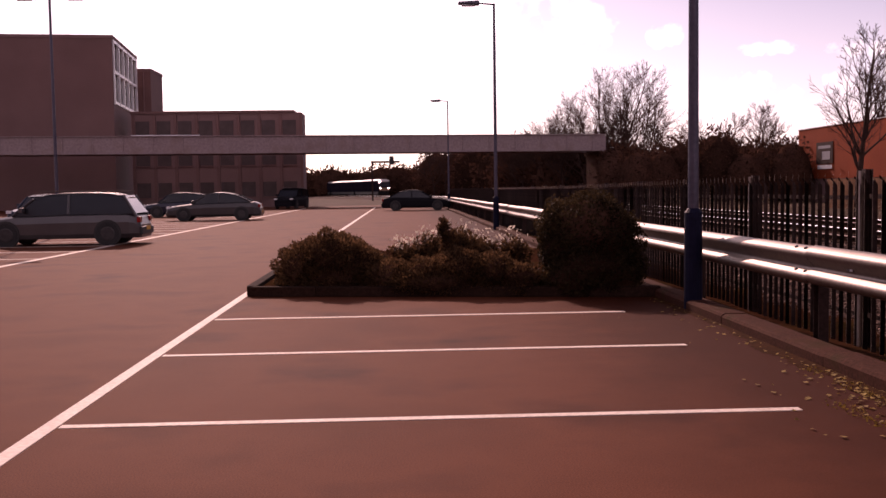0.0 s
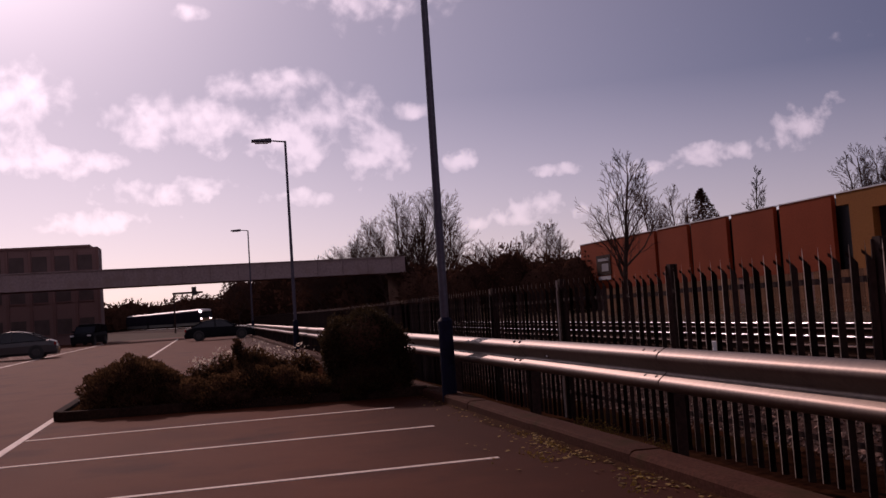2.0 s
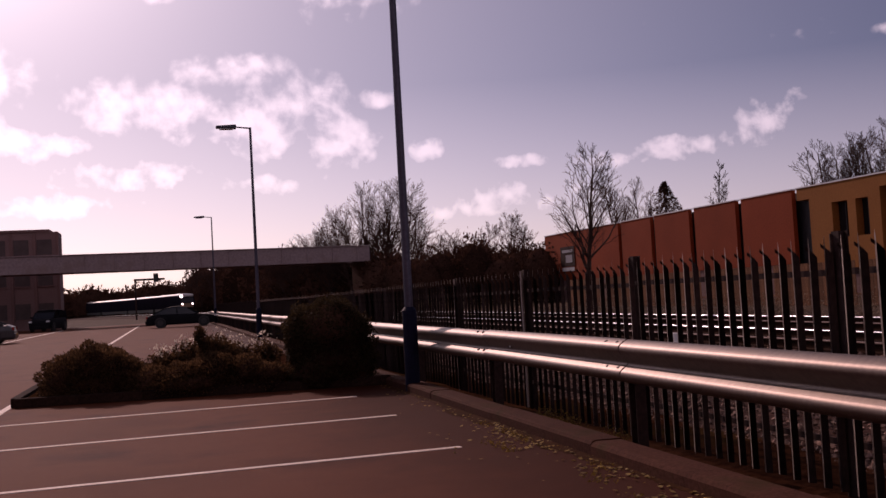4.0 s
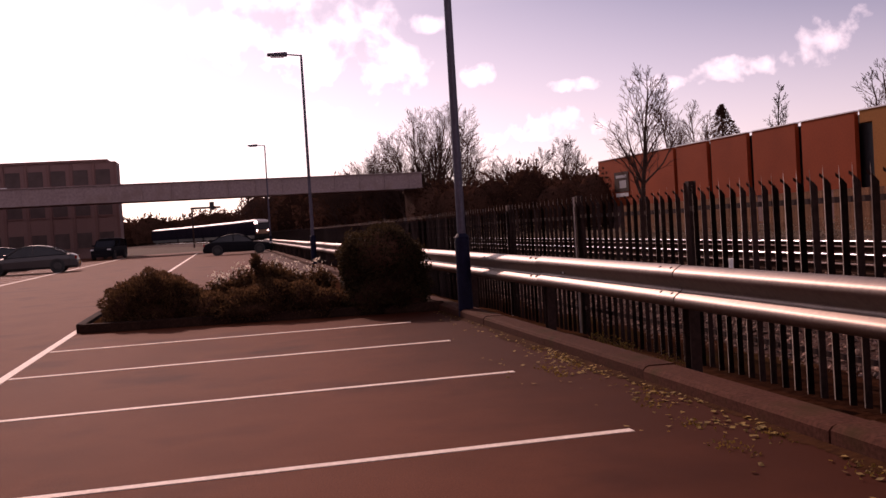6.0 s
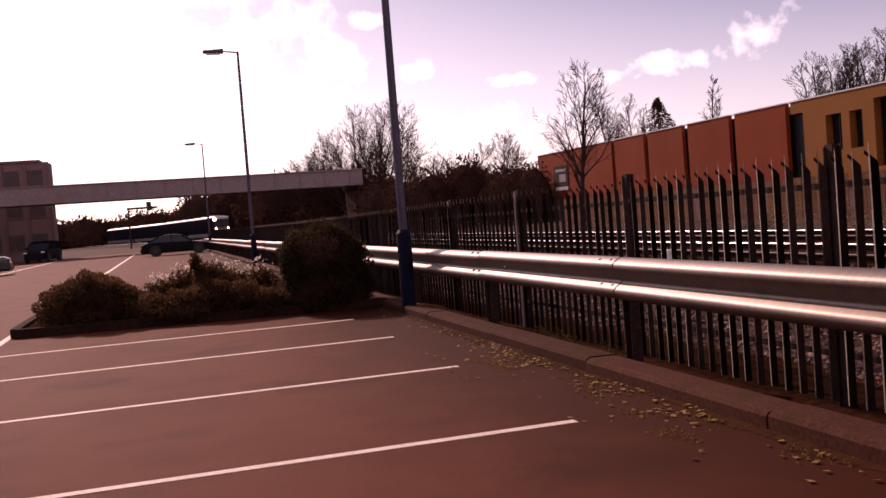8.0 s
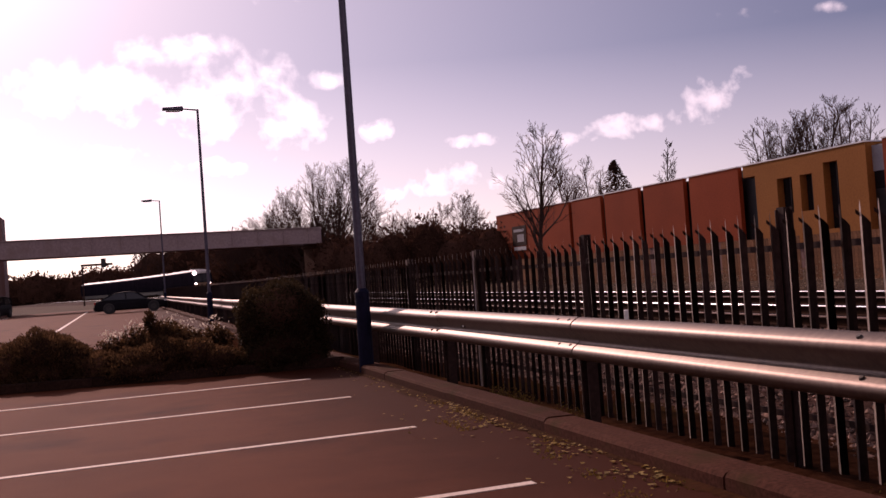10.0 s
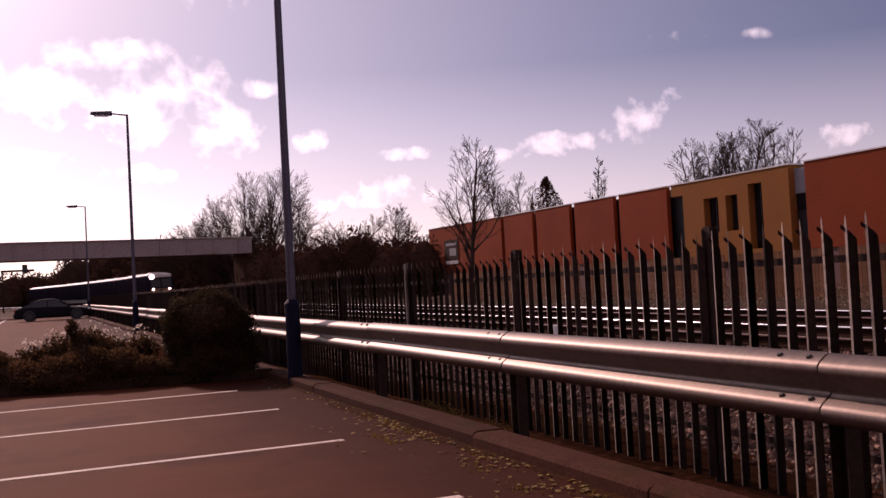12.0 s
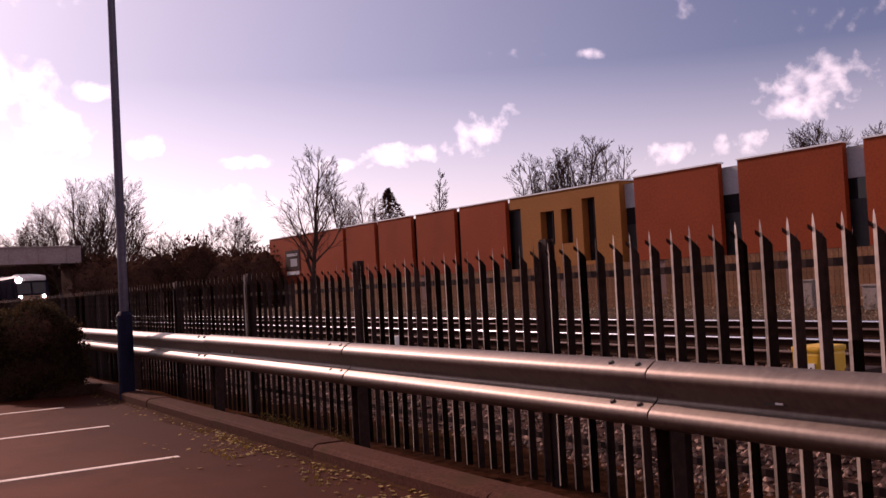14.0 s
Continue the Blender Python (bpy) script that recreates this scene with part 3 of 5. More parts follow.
def make_fence():
    fence = thing("palisade_fence", "galvanised steel palisade fence with splayed pointed pales", "fence")
    w = 0.033
    bm = bmesh.new()
    cols = [(-w, 0.016), (-0.018, 0.003), (0.006, -0.010), (w, 0.0015)]
    tops = (1.435, 1.462, 1.488, 1.488)
    rows = [[bm.verts.new((x, y, z)) for y, x in cols] for z in (-0.02, 1.40)]
    rows.append([bm.verts.new((x, y, z)) for (y, x), z in zip(cols, tops)])
    for a, b in zip(rows, rows[1:]):
        for i in range(3):
            bm.faces.new((a[i], a[i + 1], b[i + 1], b[i]))
    top = rows[-1]
    # middle spike on the bright flange, with a prong splayed out on either side
    tip = [bm.verts.new(p) for p in ((-0.009, 0.011, 1.535), (0.0, 0.029, 1.535), (-0.004, 0.020, 1.566))]
    bm.faces.new((top[2], top[3], tip[1], tip[0]))
    bm.faces.new((tip[0], tip[1], tip[2]))
    for f in bm.faces:  # the sunward flange, its sunlight put into a brighter colour
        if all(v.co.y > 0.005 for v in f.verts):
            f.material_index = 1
    for y0, x0, y1, x1, z0, z1 in ((0.028, 0.0, 0.046, -0.014, 1.484, 1.505), (-0.020, 0.004, -0.036, -0.010, 1.452, 1.478)):
        a, b = bm.verts.new((x0, y0, z0 - 0.012)), bm.verts.new((x0, y0, z0 + 0.012))
        c, d = bm.verts.new((x1, y1, z1 + 0.010)), bm.verts.new((x1, y1, z1 - 0.014))
        bm.faces.new((a, b, c, d))
    bmesh.ops.solidify(bm, geom=bm.faces[:], thickness=0.003)
    first = part("pale", bm, GALV_SHADE, fence, smooth=False)
    first.data.materials.append(STEEL_LIT_EDGE)
    rng = random.Random(2)
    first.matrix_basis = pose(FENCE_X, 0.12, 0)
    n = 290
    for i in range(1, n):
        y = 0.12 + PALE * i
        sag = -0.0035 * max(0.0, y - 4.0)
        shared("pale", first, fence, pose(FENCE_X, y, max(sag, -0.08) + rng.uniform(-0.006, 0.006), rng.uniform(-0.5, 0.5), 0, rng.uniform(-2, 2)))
    verts, faces = [], []
    me = first.data
    co, polys = [v.co.copy() for v in me.vertices], [tuple(p.vertices) for p in me.polygons]
    for i in list(range(n, 570)) + list(range(-30, 0)):
        k = len(verts)
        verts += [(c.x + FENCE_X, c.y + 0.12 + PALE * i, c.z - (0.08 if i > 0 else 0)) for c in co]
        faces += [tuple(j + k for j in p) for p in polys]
    rest = pymesh("distant_pale_run", verts, faces, GALV_SHADE, fence)
    rest["kind"] = "stuff"
    post_bm = bmesh.new()
    box(post_bm, -0.015, -0.008, -0.035, 0.035, -0.1, 1.585)
    box(post_bm, 0.048, 0.055, -0.035, 0.035, -0.1, 1.585)
    box(post_bm, -0.0079, 0.0479, -0.004, 0.004, -0.1, 1.585)
    post = strip = None
    for i in range(-1, 32):
        m = pose(FENCE_X + 0.045, 2.35 + 2.745 * i, max(-0.0055 * max(0, 2.745 * i - 2), -0.07))
        if post is None:
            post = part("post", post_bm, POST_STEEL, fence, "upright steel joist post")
            post.matrix_basis = m
            # strip added along the post corner to draw its sunlit edge
            strip = part("fixing_strip", boxed(-0.006, 0.006, -0.011, 0.011, -0.05, 1.57), GALV_SHADE, fence, "narrow strip added for the post's sunlit edge")
            strip.matrix_basis = m @ pose(-0.017, 0.030, 0, 0, 0, 68)
        else:
            tagged(shared("post", post, fence, m), "upright steel joist post")
            if i in (3, 4):
                bare = part("fixing_strip", tube(bmesh.new(), (0, 0, -0.05), (0, 0, 1.57), 0.013, 0.013, 10), STEEL_LIT_EDGE, fence, "thin bright round strip along the post edge")
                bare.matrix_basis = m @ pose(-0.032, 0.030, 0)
            else:
                shared("fixing_strip", strip, fence, m @ pose(-0.017, 0.030, 0, 0, 0, 68))
    rail_bm = bmesh.new()
    box(rail_bm, 0.022, 0.028, 0.06, 2.685, -0.02, 0.02)
    box(rail_bm, 0.028, 0.060, 0.06, 2.685, -0.02, -0.014)
    rail = None
    for i in range(-1, 31):
        dz = max(-0.0055 * max(0, 2.745 * i - 2), -0.07)
        for z in (0.28, 1.33):
            m = pose(FENCE_X, 2.35 + 2.745 * i, z + dz)
            if rail is None:
                rail = part("cross_rail", rail_bm, POST_STEEL, fence, "horizontal angle rail")
                rail.matrix_basis = m
            else:
                shared("cross_rail", rail, fence, m)


# ---- lamp columns ----
def lamp_column(x, y, height, arms, label, collar=True):
    s = thing("street_lamp", label, "street lamp", pose(x, y, 0), group="car park lamps")
    bm = tube(bmesh.new(), (0, 0, 0.0), (0, 0, 1.12), 0.105, 0.10, 16)
    part("base_sleeve", bm, POLE_BLUE, s, "dark blue painted base section", smooth=False)
    bm = tube(bmesh.new(), (0, 0, 1.12), (0, 0, 1.17), 0.102, 0.062, 16)
    part("collar", bm, POLE_BLUE, s)
    bm = tube(bmesh.new(), (0, 0, 1.15), (0, 0, height), 0.062, 0.042, 14)
    part("pole", bm, POLE_GREY, s, "slim grey steel pole")
    for ax in arms:
        bm = tube(bmesh.new(), (0, 0, height - 0.03), (ax * 0.55, 0, height + 0.02), 0.03, 0.026, 8)
        arm = part("arm", bm, POLE_GREY, s)
        bm = bmesh.new()
        box(bm, min(ax * 0.5, ax * 1.22), max(ax * 0.5, ax * 1.22), -0.15, 0.15, height - 0.05, height + 0.10, bevel=0.045)
        for v in bm.verts:
            if abs(v.co.x) > 0.9:
                v.co.z = height + 0.01 + (v.co.z - height - 0.01) * 0.55
        head = part("lamp_head", bm, POLE_GREY, s, "flat elongated lantern")
        bm = boxed(min(ax * 0.62, ax * 1.1), max(ax * 0.62, ax * 1.1), -0.11, 0.11, height - 0.075, height - 0.045, bevel=0.01)
        part("lens", bm, CLEAR_LENS, head)
    return s


make_ground()
# unseen wall, added to hold back sky light from behind the eye
wall = link("sky_block_wall", boxed(-34, 2.6, -9.4, -9.0, -0.1, 7.0), BRICK_DARK)
tagged(wall, "plain brown brick wall added behind the eye to block sky light", "wall", kind="structure")
make_bed()
make_barrier()
make_fence()
lamp_column(3.215, 13.1, 8.0, (-1,), "tall lamp column with dark blue base beside the barrier")
lamp_column(3.15, 35.6, 7.74, (-1,), "lamp column with flat lantern over the car park")
lamp_column(3.28, 71.5, 7.72, (-1,), "distant lamp column with flat lantern")
lamp_column(-12.1, 36.5, 8.2, (-1, 1), "double-armed lamp column among parked cars")


# ---- railway ----
CURVE_Y, CURVE_R = 75.0, 442.0


def track_x(x0, y):
    """The line is straight as far as the bridge and then bears away."""
    return x0 - max(0.0, y - CURVE_Y) ** 2 / (2 * CURVE_R)


def track_turn(y):
    return math.degrees(math.atan(max(0.0, y - CURVE_Y) / CURVE_R))


RAIL_Z = 0.39
TRACKS = (9.55, 12.75)


def make_railway():
    # ballast bed with its shoulders, drawn along the curve
    ys = [-25 + 5 * i for i in range(62)]
    prof = [(4.45, -0.11), (5.1, 0.0), (6.2, 0.14), (7.5, 0.215), (11.1, 0.215), (14.6, 0.215), (15.8, 0.05), (17.5, -0.11)]
    verts, faces = [], []
    for y in ys:
        dx = track_x(0, y)
        verts += [(x + dx, y, z) for x, z in prof]
    k = len(prof)
    for j in range(len(ys) - 1):
        for i in range(k - 1):
            faces.append((j * k + i, j * k + i + 1, (j + 1) * k + i + 1, (j + 1) * k + i))
    ob = pymesh("ballast_bed", verts, faces, BALLAST_BED)
    tagged(ob, "grey-brown crushed stone bed under the railway tracks", "ballast", kind="structure")
    # loose stones, nearest stretch
    rng = np.random.default_rng(5)
    base = np.array([(1, 0, 0), (-1, 0, 0), (0, 1, 0), (0, -1, 0), (0, 0, 1), (0, 0, -1)], float)
    tri = [(0, 2, 4), (2, 1, 4), (1, 3, 4), (3, 0, 4), (2, 0, 5), (1, 2, 5), (3, 1, 5), (0, 3, 5)]
    count = 36000
    y = 0.8 + 34 * rng.random(count) ** 1.9
    x = 4.5 + 11.0 * rng.random(count) ** 1.5
    px, pz = [p[0] for p in prof], [p[1] for p in prof]
    z = np.interp(x, px, pz)
    v = base[None] * rng.uniform(0.6, 1.25, (count, 6, 1)) * rng.uniform(0.016, 0.036, (count, 1, 1)) * rng.uniform(0.7, 1.3, (count, 1, 3))
    a = rng.uniform(0, 6.28, count)
    c, s = np.cos(a), np.sin(a)
    vx, vy = v[:, :, 0] * c[:, None] - v[:, :, 1] * s[:, None], v[:, :, 0] * s[:, None] + v[:, :, 1] * c[:, None]
    t = rng.uniform(-0.6, 0.6, count)[:, None]
    V = np.stack([vx, vy * np.cos(t) - v[:, :, 2] * np.sin(t), vy * np.sin(t) + v[:, :, 2] * np.cos(t)], 2) + np.stack([x, y, z + 0.008], 1)[:, None]
    F = (np.array(tri)[None] + 6 * np.arange(count)[:, None, None]).reshape(-1, 3)
    ob = pymesh("ballast_stones", V.reshape(-1, 3).tolist(), F.tolist(), BALLAST)
    tagged(ob, "loose angular grey and brown ballast stones", "stones", kind="stuff")
    # tracks
    sl_bm = boxed(-1.25, 1.25, -0.13, 0.13, -0.10, 0.02, bevel=0.02)
    sleeper = None
    for x0 in TRACKS:
        tr = thing("railway_track", "pair of worn steel rails on concrete sleepers in ballast", "railway track", group="railway tracks", kind="structure")
        for side in (-0.7525, 0.7525):
            for name, material, profile in (
                ("rail", RAIL_WEB, [(-0.07, 0), (0.07, 0), (0.07, 0.012), (0.012, 0.03), (0.012, 0.11), (0.036, 0.12), (0.036, 0.130), (-0.036, 0.130), (-0.036, 0.12), (-0.012, 0.11), (-0.012, 0.03), (-0.07, 0.012)]),
                ("rail_head", RAIL_TOP, [(-0.037, 0.128), (-0.037, 0.136), (-0.0355, 0.142), (-0.031, 0.1475), (-0.024, 0.1505), (-0.012, 0.1525), (0.0, 0.153), (0.012, 0.1525), (0.024, 0.1505), (0.031, 0.1475), (0.0355, 0.142), (0.037, 0.136), (0.037, 0.128)])):
                bm = bmesh.new()
                prev = None
                for yy in ys:
                    ring = [bm.verts.new((track_x(x0, yy) + side + px_, yy, RAIL_Z - 0.152 + pz_)) for px_, pz_ in profile]
                    if prev:
                        for i in range(len(ring) - (name == "rail_head")):
                            j = (i + 1) % len(ring)
                            bm.faces.new((prev[i], prev[j], ring[j], ring[i]))
                    prev = ring
                if name == "rail":
                    bmesh.ops.recalc_face_normals(bm, faces=bm.faces)
                # left heads are coloured not to shine, so only the right ones gleam
                part(name, bm, RAIL_NO_SHINE if name == "rail_head" and side < 0 else material, tr, "worn running surface" if name == "rail_head" else "", smooth=name == "rail_head")
        for i in range(100):
            m = pose(x0, -3 + 0.65 * i, RAIL_Z - 0.188)
            if sleeper is None:
                sleeper = part("sleeper", sl_bm, SLEEPER, tr)
                sleeper.matrix_basis = m
            else:
                shared("sleeper", sleeper, tr, m)
    tr = thing("cable_trough", "pale concrete cable trough with lids beside the track", "cable trough", kind="structure")
    lid = None
    for i in range(60):
        m = pose(6.95, -2 + 1.0 * i, 0.30)
        if lid is None:
            lid = part("lid", boxed(-0.16, 0.16, -0.485, 0.485, -0.12, 0.0, bevel=0.015), DARK_KERB, tr)
            lid.matrix_basis = m
        else:
            shared("lid", lid, tr, m)
    # lineside cabinet and marker
    cab = thing("lineside_box", "yellow enamelled lineside equipment box beside the track", "equipment box", pose(6.55, 4.95, 0.08))
    part("body", boxed(-0.16, 0.16, -0.13, 0.13, 0.0, 0.56, bevel=0.03), BOX_YELLOW, cab)
    part("lid", boxed(-0.165, 0.165, -0.135, 0.135, 0.55, 0.60, bevel=0.02), BOX_YELLOW, cab)
    plate = part("label_plate", boxed(-0.168, -0.161, -0.08, 0.0, 0.36, 0.47), PLATE_WHITE, cab, "small white plate")
    part("mark", boxed(-0.171, -0.1685, -0.055, -0.04, 0.39, 0.44), CAR_TRIM, plate)
    # dark block added to stand for the shading right of the yellow box
    cab2 = thing("lineside_box", "low dark block for the shading beside the yellow box", "equipment box", pose(6.45, 4.48, 0.02))
    part("body", boxed(-0.12, 0.12, -0.10, 0.10, 0.0, 0.52, bevel=0.03), POST_STEEL, cab2)
    mk = thing("track_marker", "small pale capped marker post in ballast", "marker post", pose(7.75, 13.9, 0.2))
    part("post", boxed(-0.06, 0.06, -0.065, 0.065, -0.05, 0.22), PLATE_WHITE, mk)
    part("cap", boxed(-0.065, 0.065, -0.07, 0.07, 0.221, 0.29), PLATE_WHITE, mk)


# ---- train ----
CAR_LEN = 19.6


def rail_car(front):
    s = thing("rail_car", "leading diesel rail car with dark livery and lit headlamps" if front else "dark-sided passenger rail car with a pale roof", "train", group="train")
    h = CAR_LEN / 2 - 0.2
    side = [(-1.3, 0.85), (-1.38, 1.5), (-1.38, 2.1), (-1.31, 2.75), (-1.16, 2.98)]
    sec = side + [(-x, z) for x, z in side[::-1]]
    bm = bmesh.new()
    nose = -h
    stations = [(nose, 0.90, 0.0), (nose + 0.25, 0.97, 0.0), (nose + 0.9, 1.0, 0.0), (h, 1.0, 0.0)] if front else [(-h, 1.0, 0), (h, 1.0, 0)]
    prev = None
    for y, k, _ in stations:
        ring = [bm.verts.new((x * k, y + (0.35 * max(0, z - 1.7) if front and y < nose + 0.5 else 0), 0.85 + (z - 0.85) * (k if k < 1 else 1))) for x, z in sec]
        if prev:
            for i in range(len(ring)):
                j = (i + 1) % len(ring)
                bm.faces.new((prev[i], prev[j], ring[j], ring[i]))
        else:
            bm.faces.new(ring)
        prev = ring
    bm.faces.new(prev[::-1])
    bmesh.ops.recalc_face_normals(bm, faces=bm.faces)
    part("body", bm, TRAIN_BODY, s)
    prof = [(-1.17, 2.985), (-1.05, 3.11), (-0.7, 3.22), (0, 3.28), (0.7, 3.22), (1.05, 3.11), (1.17, 2.985)]
    bm = extrude_profile(bmesh.new(), prof, -h + (0.75 if front else 0), h)
    bmesh.ops.recalc_face_normals(bm, faces=bm.faces)
    roof = part("roof", bm, TRAIN_ROOF, s, "pale grey sunlit roof")
    for y in (-5.5, 0.5, 6.0):
        part("roof_vent", boxed(-0.5, 0.5, y - 0.8, y + 0.8, 3.23, 3.34, bevel=0.05), TRAIN_ROOF, roof)
    part("underframe", boxed(-1.15, 1.15, -h + 0.6, h - 0.3, 0.35, 0.849, bevel=0.05), CAR_TRIM, s)
    for y in (-7, 7):
        bg = part("bogie", boxed(-1.1, 1.1, y - 1.5, y + 1.5, 0.25, 0.7, bevel=0.05), CAR_TRIM, s)
        for dy in (-1.0, 1.0):
            for x in (-0.75, 0.75):
                part("wheel", tube(bmesh.new(), (x - 0.06, y + dy, 0.42), (x + 0.06, y + dy, 0.42), 0.42, 0.42, 16), POST_STEEL, bg)
    for sx in (-1, 1):
        for i in range(8):
            y = -h + 2.6 + i * 2.1
            part("window", boxed(sx * 1.385 - 0.012, sx * 1.385 + 0.012, y, y + 1.5, 1.6, 2.3), TRAIN_BODY, s)
        for y in (-4.2, 4.3):
            part("door", boxed(sx * 1.39 - 0.014, sx * 1.39 + 0.014, y, y + 0.42, 0.9, 2.6), TRAIN_BODY, s)
    if front:
        part("cab_front", boxed(-1.02, 1.02, nose - 0.05, nose + 0.10, 0.95, 1.6, bevel=0.04), TRAIN_FRONT, s, "dull warning panel below the windscreen")
        part("cab_roof", boxed(-1.12, 1.12, nose + 0.3, nose + 0.95, 2.72, 3.12, bevel=0.16), TRAIN_ROOF, s, "pale grey cab brow")
        for x in (-0.55, 0.55):
            w = part("windscreen", boxed(x - 0.48, x + 0.48, -0.02, 0.02, -0.45, 0.45), GLASS_DARK, s)
            w.matrix_basis = pose(0, nose + 0.17, 2.15, -19)
        for x in (-0.85, 0.85):
            b = tube(bmesh.new(), (x, nose - 0.10, 1.50), (x, nose - 0.02, 1.50), 0.13, 0.13, 14)
            part("headlamp", b, HEADLAMP, s, "lit white headlamp")
        part("headlamp", tube(bmesh.new(), (-0.9, nose + 0.24, 2.80), (-0.9, nose + 0.36, 2.80), 0.24, 0.24, 14), HEADLAMP, s, "lit upper headlamp")
        part("coupler", tube(bmesh.new(), (0, nose - 0.4, 0.8), (0, nose + 0.2, 0.8), 0.14, 0.14, 10), CAR_TRIM, s)
    return s


make_railway()
TRAIN = [rail_car(i == 0) for i in range(4)]


# ---- bridge ----
def make_bridge():
    a = radians(8.0)
    m = Matrix.Translation((-12.5, 89.1, 0.03)) @ pose(0, 0, 0, 0, 0, 8.0)
    b = thing("railway_bridge", "weathered plate-girder bridge spanning car park and tracks", "bridge", m)
    part("girder", boxed(-75, 32.1, 0.0, 0.12, 4.92, 6.35), BRIDGE_STEEL, b, "stained riveted plate girder")
    part("girder", boxed(-75, 32.1, 5.6, 5.72, 4.92, 6.35), BRIDGE_STEEL, b)
    part("deck", boxed(-75, 32.1, 0.13, 5.59, 5.2, 5.5), BRIDGE_STEEL, b)
    part("top_flange", boxed(-75, 32.1, -0.16, 0.22, 6.351, 6.42), BRIDGE_STEEL, b)
    part("bottom_flange", boxed(-75, 32.1, -0.16, 0.22, 4.84, 4.919), BRIDGE_STEEL, b)
    rib = None
    for i in range(43):
        x = -74.2 + 2.5 * i
        if rib is None:
            rib = part("stiffener", boxed(-0.04, 0.04, -0.10, -0.001, 4.93, 6.34), BRIDGE_STEEL, b)
            rib.matrix_basis = pose(x, 0, 0)
        else:
            shared("stiffener", rib, b, pose(x, 0, 0))
    for x in (32.45, -45.0):
        p = part("pier", boxed(x - 0.35, x + 0.35, 0.1, 5.6, -0.12, 4.835), KERB, b, "pale concrete pier")
        part("pier_cap", boxed(x - 0.5, x + 0.5, -0.1, 5.8, 4.55, 4.838), KERB, p)
    part("parapet_rail", boxed(-11.0, -5.2, -0.10, -0.02, 6.421, 6.49), COPING, b, "pale metal handrail on the girder")
    part("abutment", boxed(33.0, 45.0, -0.5, 6.0, -0.15, 3.8), BRICK_DARK, b, "dark brick abutment")


make_bridge()


# ---- orange building beyond the railway ----
def clad_panel(b, y0, y1, material, z0, z1, x=36.0, depth=0.28):
    w = part("wall_panel", boxed(x, x + depth, y0, y1, z0, z1), material, b)
    part("coping", boxed(x - 0.05, x + depth + 0.1, y0 - 0.04, y1 + 0.04, z1 + 0.001, z1 + 0.07), COPING, w, "thin white roof edge")
    return w


def make_orange_building():
    b = thing("clad_building", "long two-storey building clad in orange and ochre panels", "building")
    top = 6.30
    edges = [(72.95, 89.1), (67.35, 72.35), (61.6, 66.7), (55.7, 60.85), (49.7, 55.0)]
    edges2 = [(32.2, 38.0), (25.4, 31.0), (18.4, 24.4), (11.4, 17.4)]
    for y0, y1 in edges + edges2:
        clad_panel(b, y0, y1, ORANGE, 1.90, top)
        part("plinth", boxed(36.08, 36.28, y0 + 0.05, y1 - 0.05, -0.12, 1.895), BRICK_DARK, b, "brown brick plinth")
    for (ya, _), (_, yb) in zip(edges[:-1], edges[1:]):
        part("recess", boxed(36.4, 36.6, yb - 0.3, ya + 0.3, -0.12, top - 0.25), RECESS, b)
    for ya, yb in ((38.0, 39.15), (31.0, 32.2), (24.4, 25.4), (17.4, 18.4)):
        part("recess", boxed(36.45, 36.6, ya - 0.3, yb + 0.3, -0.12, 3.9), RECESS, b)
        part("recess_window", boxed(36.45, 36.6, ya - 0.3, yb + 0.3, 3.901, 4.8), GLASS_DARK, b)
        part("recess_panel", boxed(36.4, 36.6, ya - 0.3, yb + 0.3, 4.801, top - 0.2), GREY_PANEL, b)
    # near-black backing, so that the gaps between panels stay dark
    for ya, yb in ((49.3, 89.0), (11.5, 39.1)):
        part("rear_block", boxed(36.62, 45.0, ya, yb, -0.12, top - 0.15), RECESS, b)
    # ochre entrance bay, with openings let into the wall
    x = 36.0
    cols = [(39.15, 41.2, "wall"), (41.2, 42.3, 2.1, 5.64), (42.3, 43.2, "wall"), (43.2, 44.2, 3.2, 5.2), (44.2, 44.85, "wall"), (44.85, 46.15, 3.2, 5.2), (46.15, 48.1, "wall")]
    for c in cols:
        if c[2] == "wall":
            part("ochre_wall", boxed(x, x + 1.2, c[0], c[1], 1.35, top), YELLOW, b)
        else:
            y0, y1, z0, z1 = c
            part("ochre_wall", boxed(x, x + 1.2, y0, y1, z1, top), YELLOW, b)
            part("ochre_wall", boxed(x, x + 1.2, y0, y1, 1.35, z0), YELLOW, b)
            w = part("window", boxed(x + 0.45, x + 0.5, y0, y1, z0, z1), GLASS_DARK, b)
            part("frame", boxed(x + 0.40, x + 0.449, (y0 + y1) / 2 - 0.04, (y0 + y1) / 2 + 0.04, z0, z1), RECESS, w)
    part("roof_slab", boxed(x - 0.05, x + 9, 39.1, 49.25, top + 0.001, top + 0.07), COPING, b)
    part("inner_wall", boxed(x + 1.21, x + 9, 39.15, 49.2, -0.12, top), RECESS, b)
    part("plinth", boxed(36.15, 37.2, 39.2, 48.1, -0.12, 1.345), BRICK_DARK, b, "brown brick plinth")
    part("door", boxed(36.5, 36.6, 48.11, 49.6, 1.35, 5.598), RECESS, b, "dark entrance opening")
    part("ochre_wall", boxed(36.0, 36.61, 48.103, 49.2, 5.6, top), YELLOW, b)
    # framed notice on the end panel
    n = part("notice_board", boxed(35.94, 35.998, 82.0, 85.2, 3.15, 5.0), POST_STEEL, b, "large dark framed notice panel")
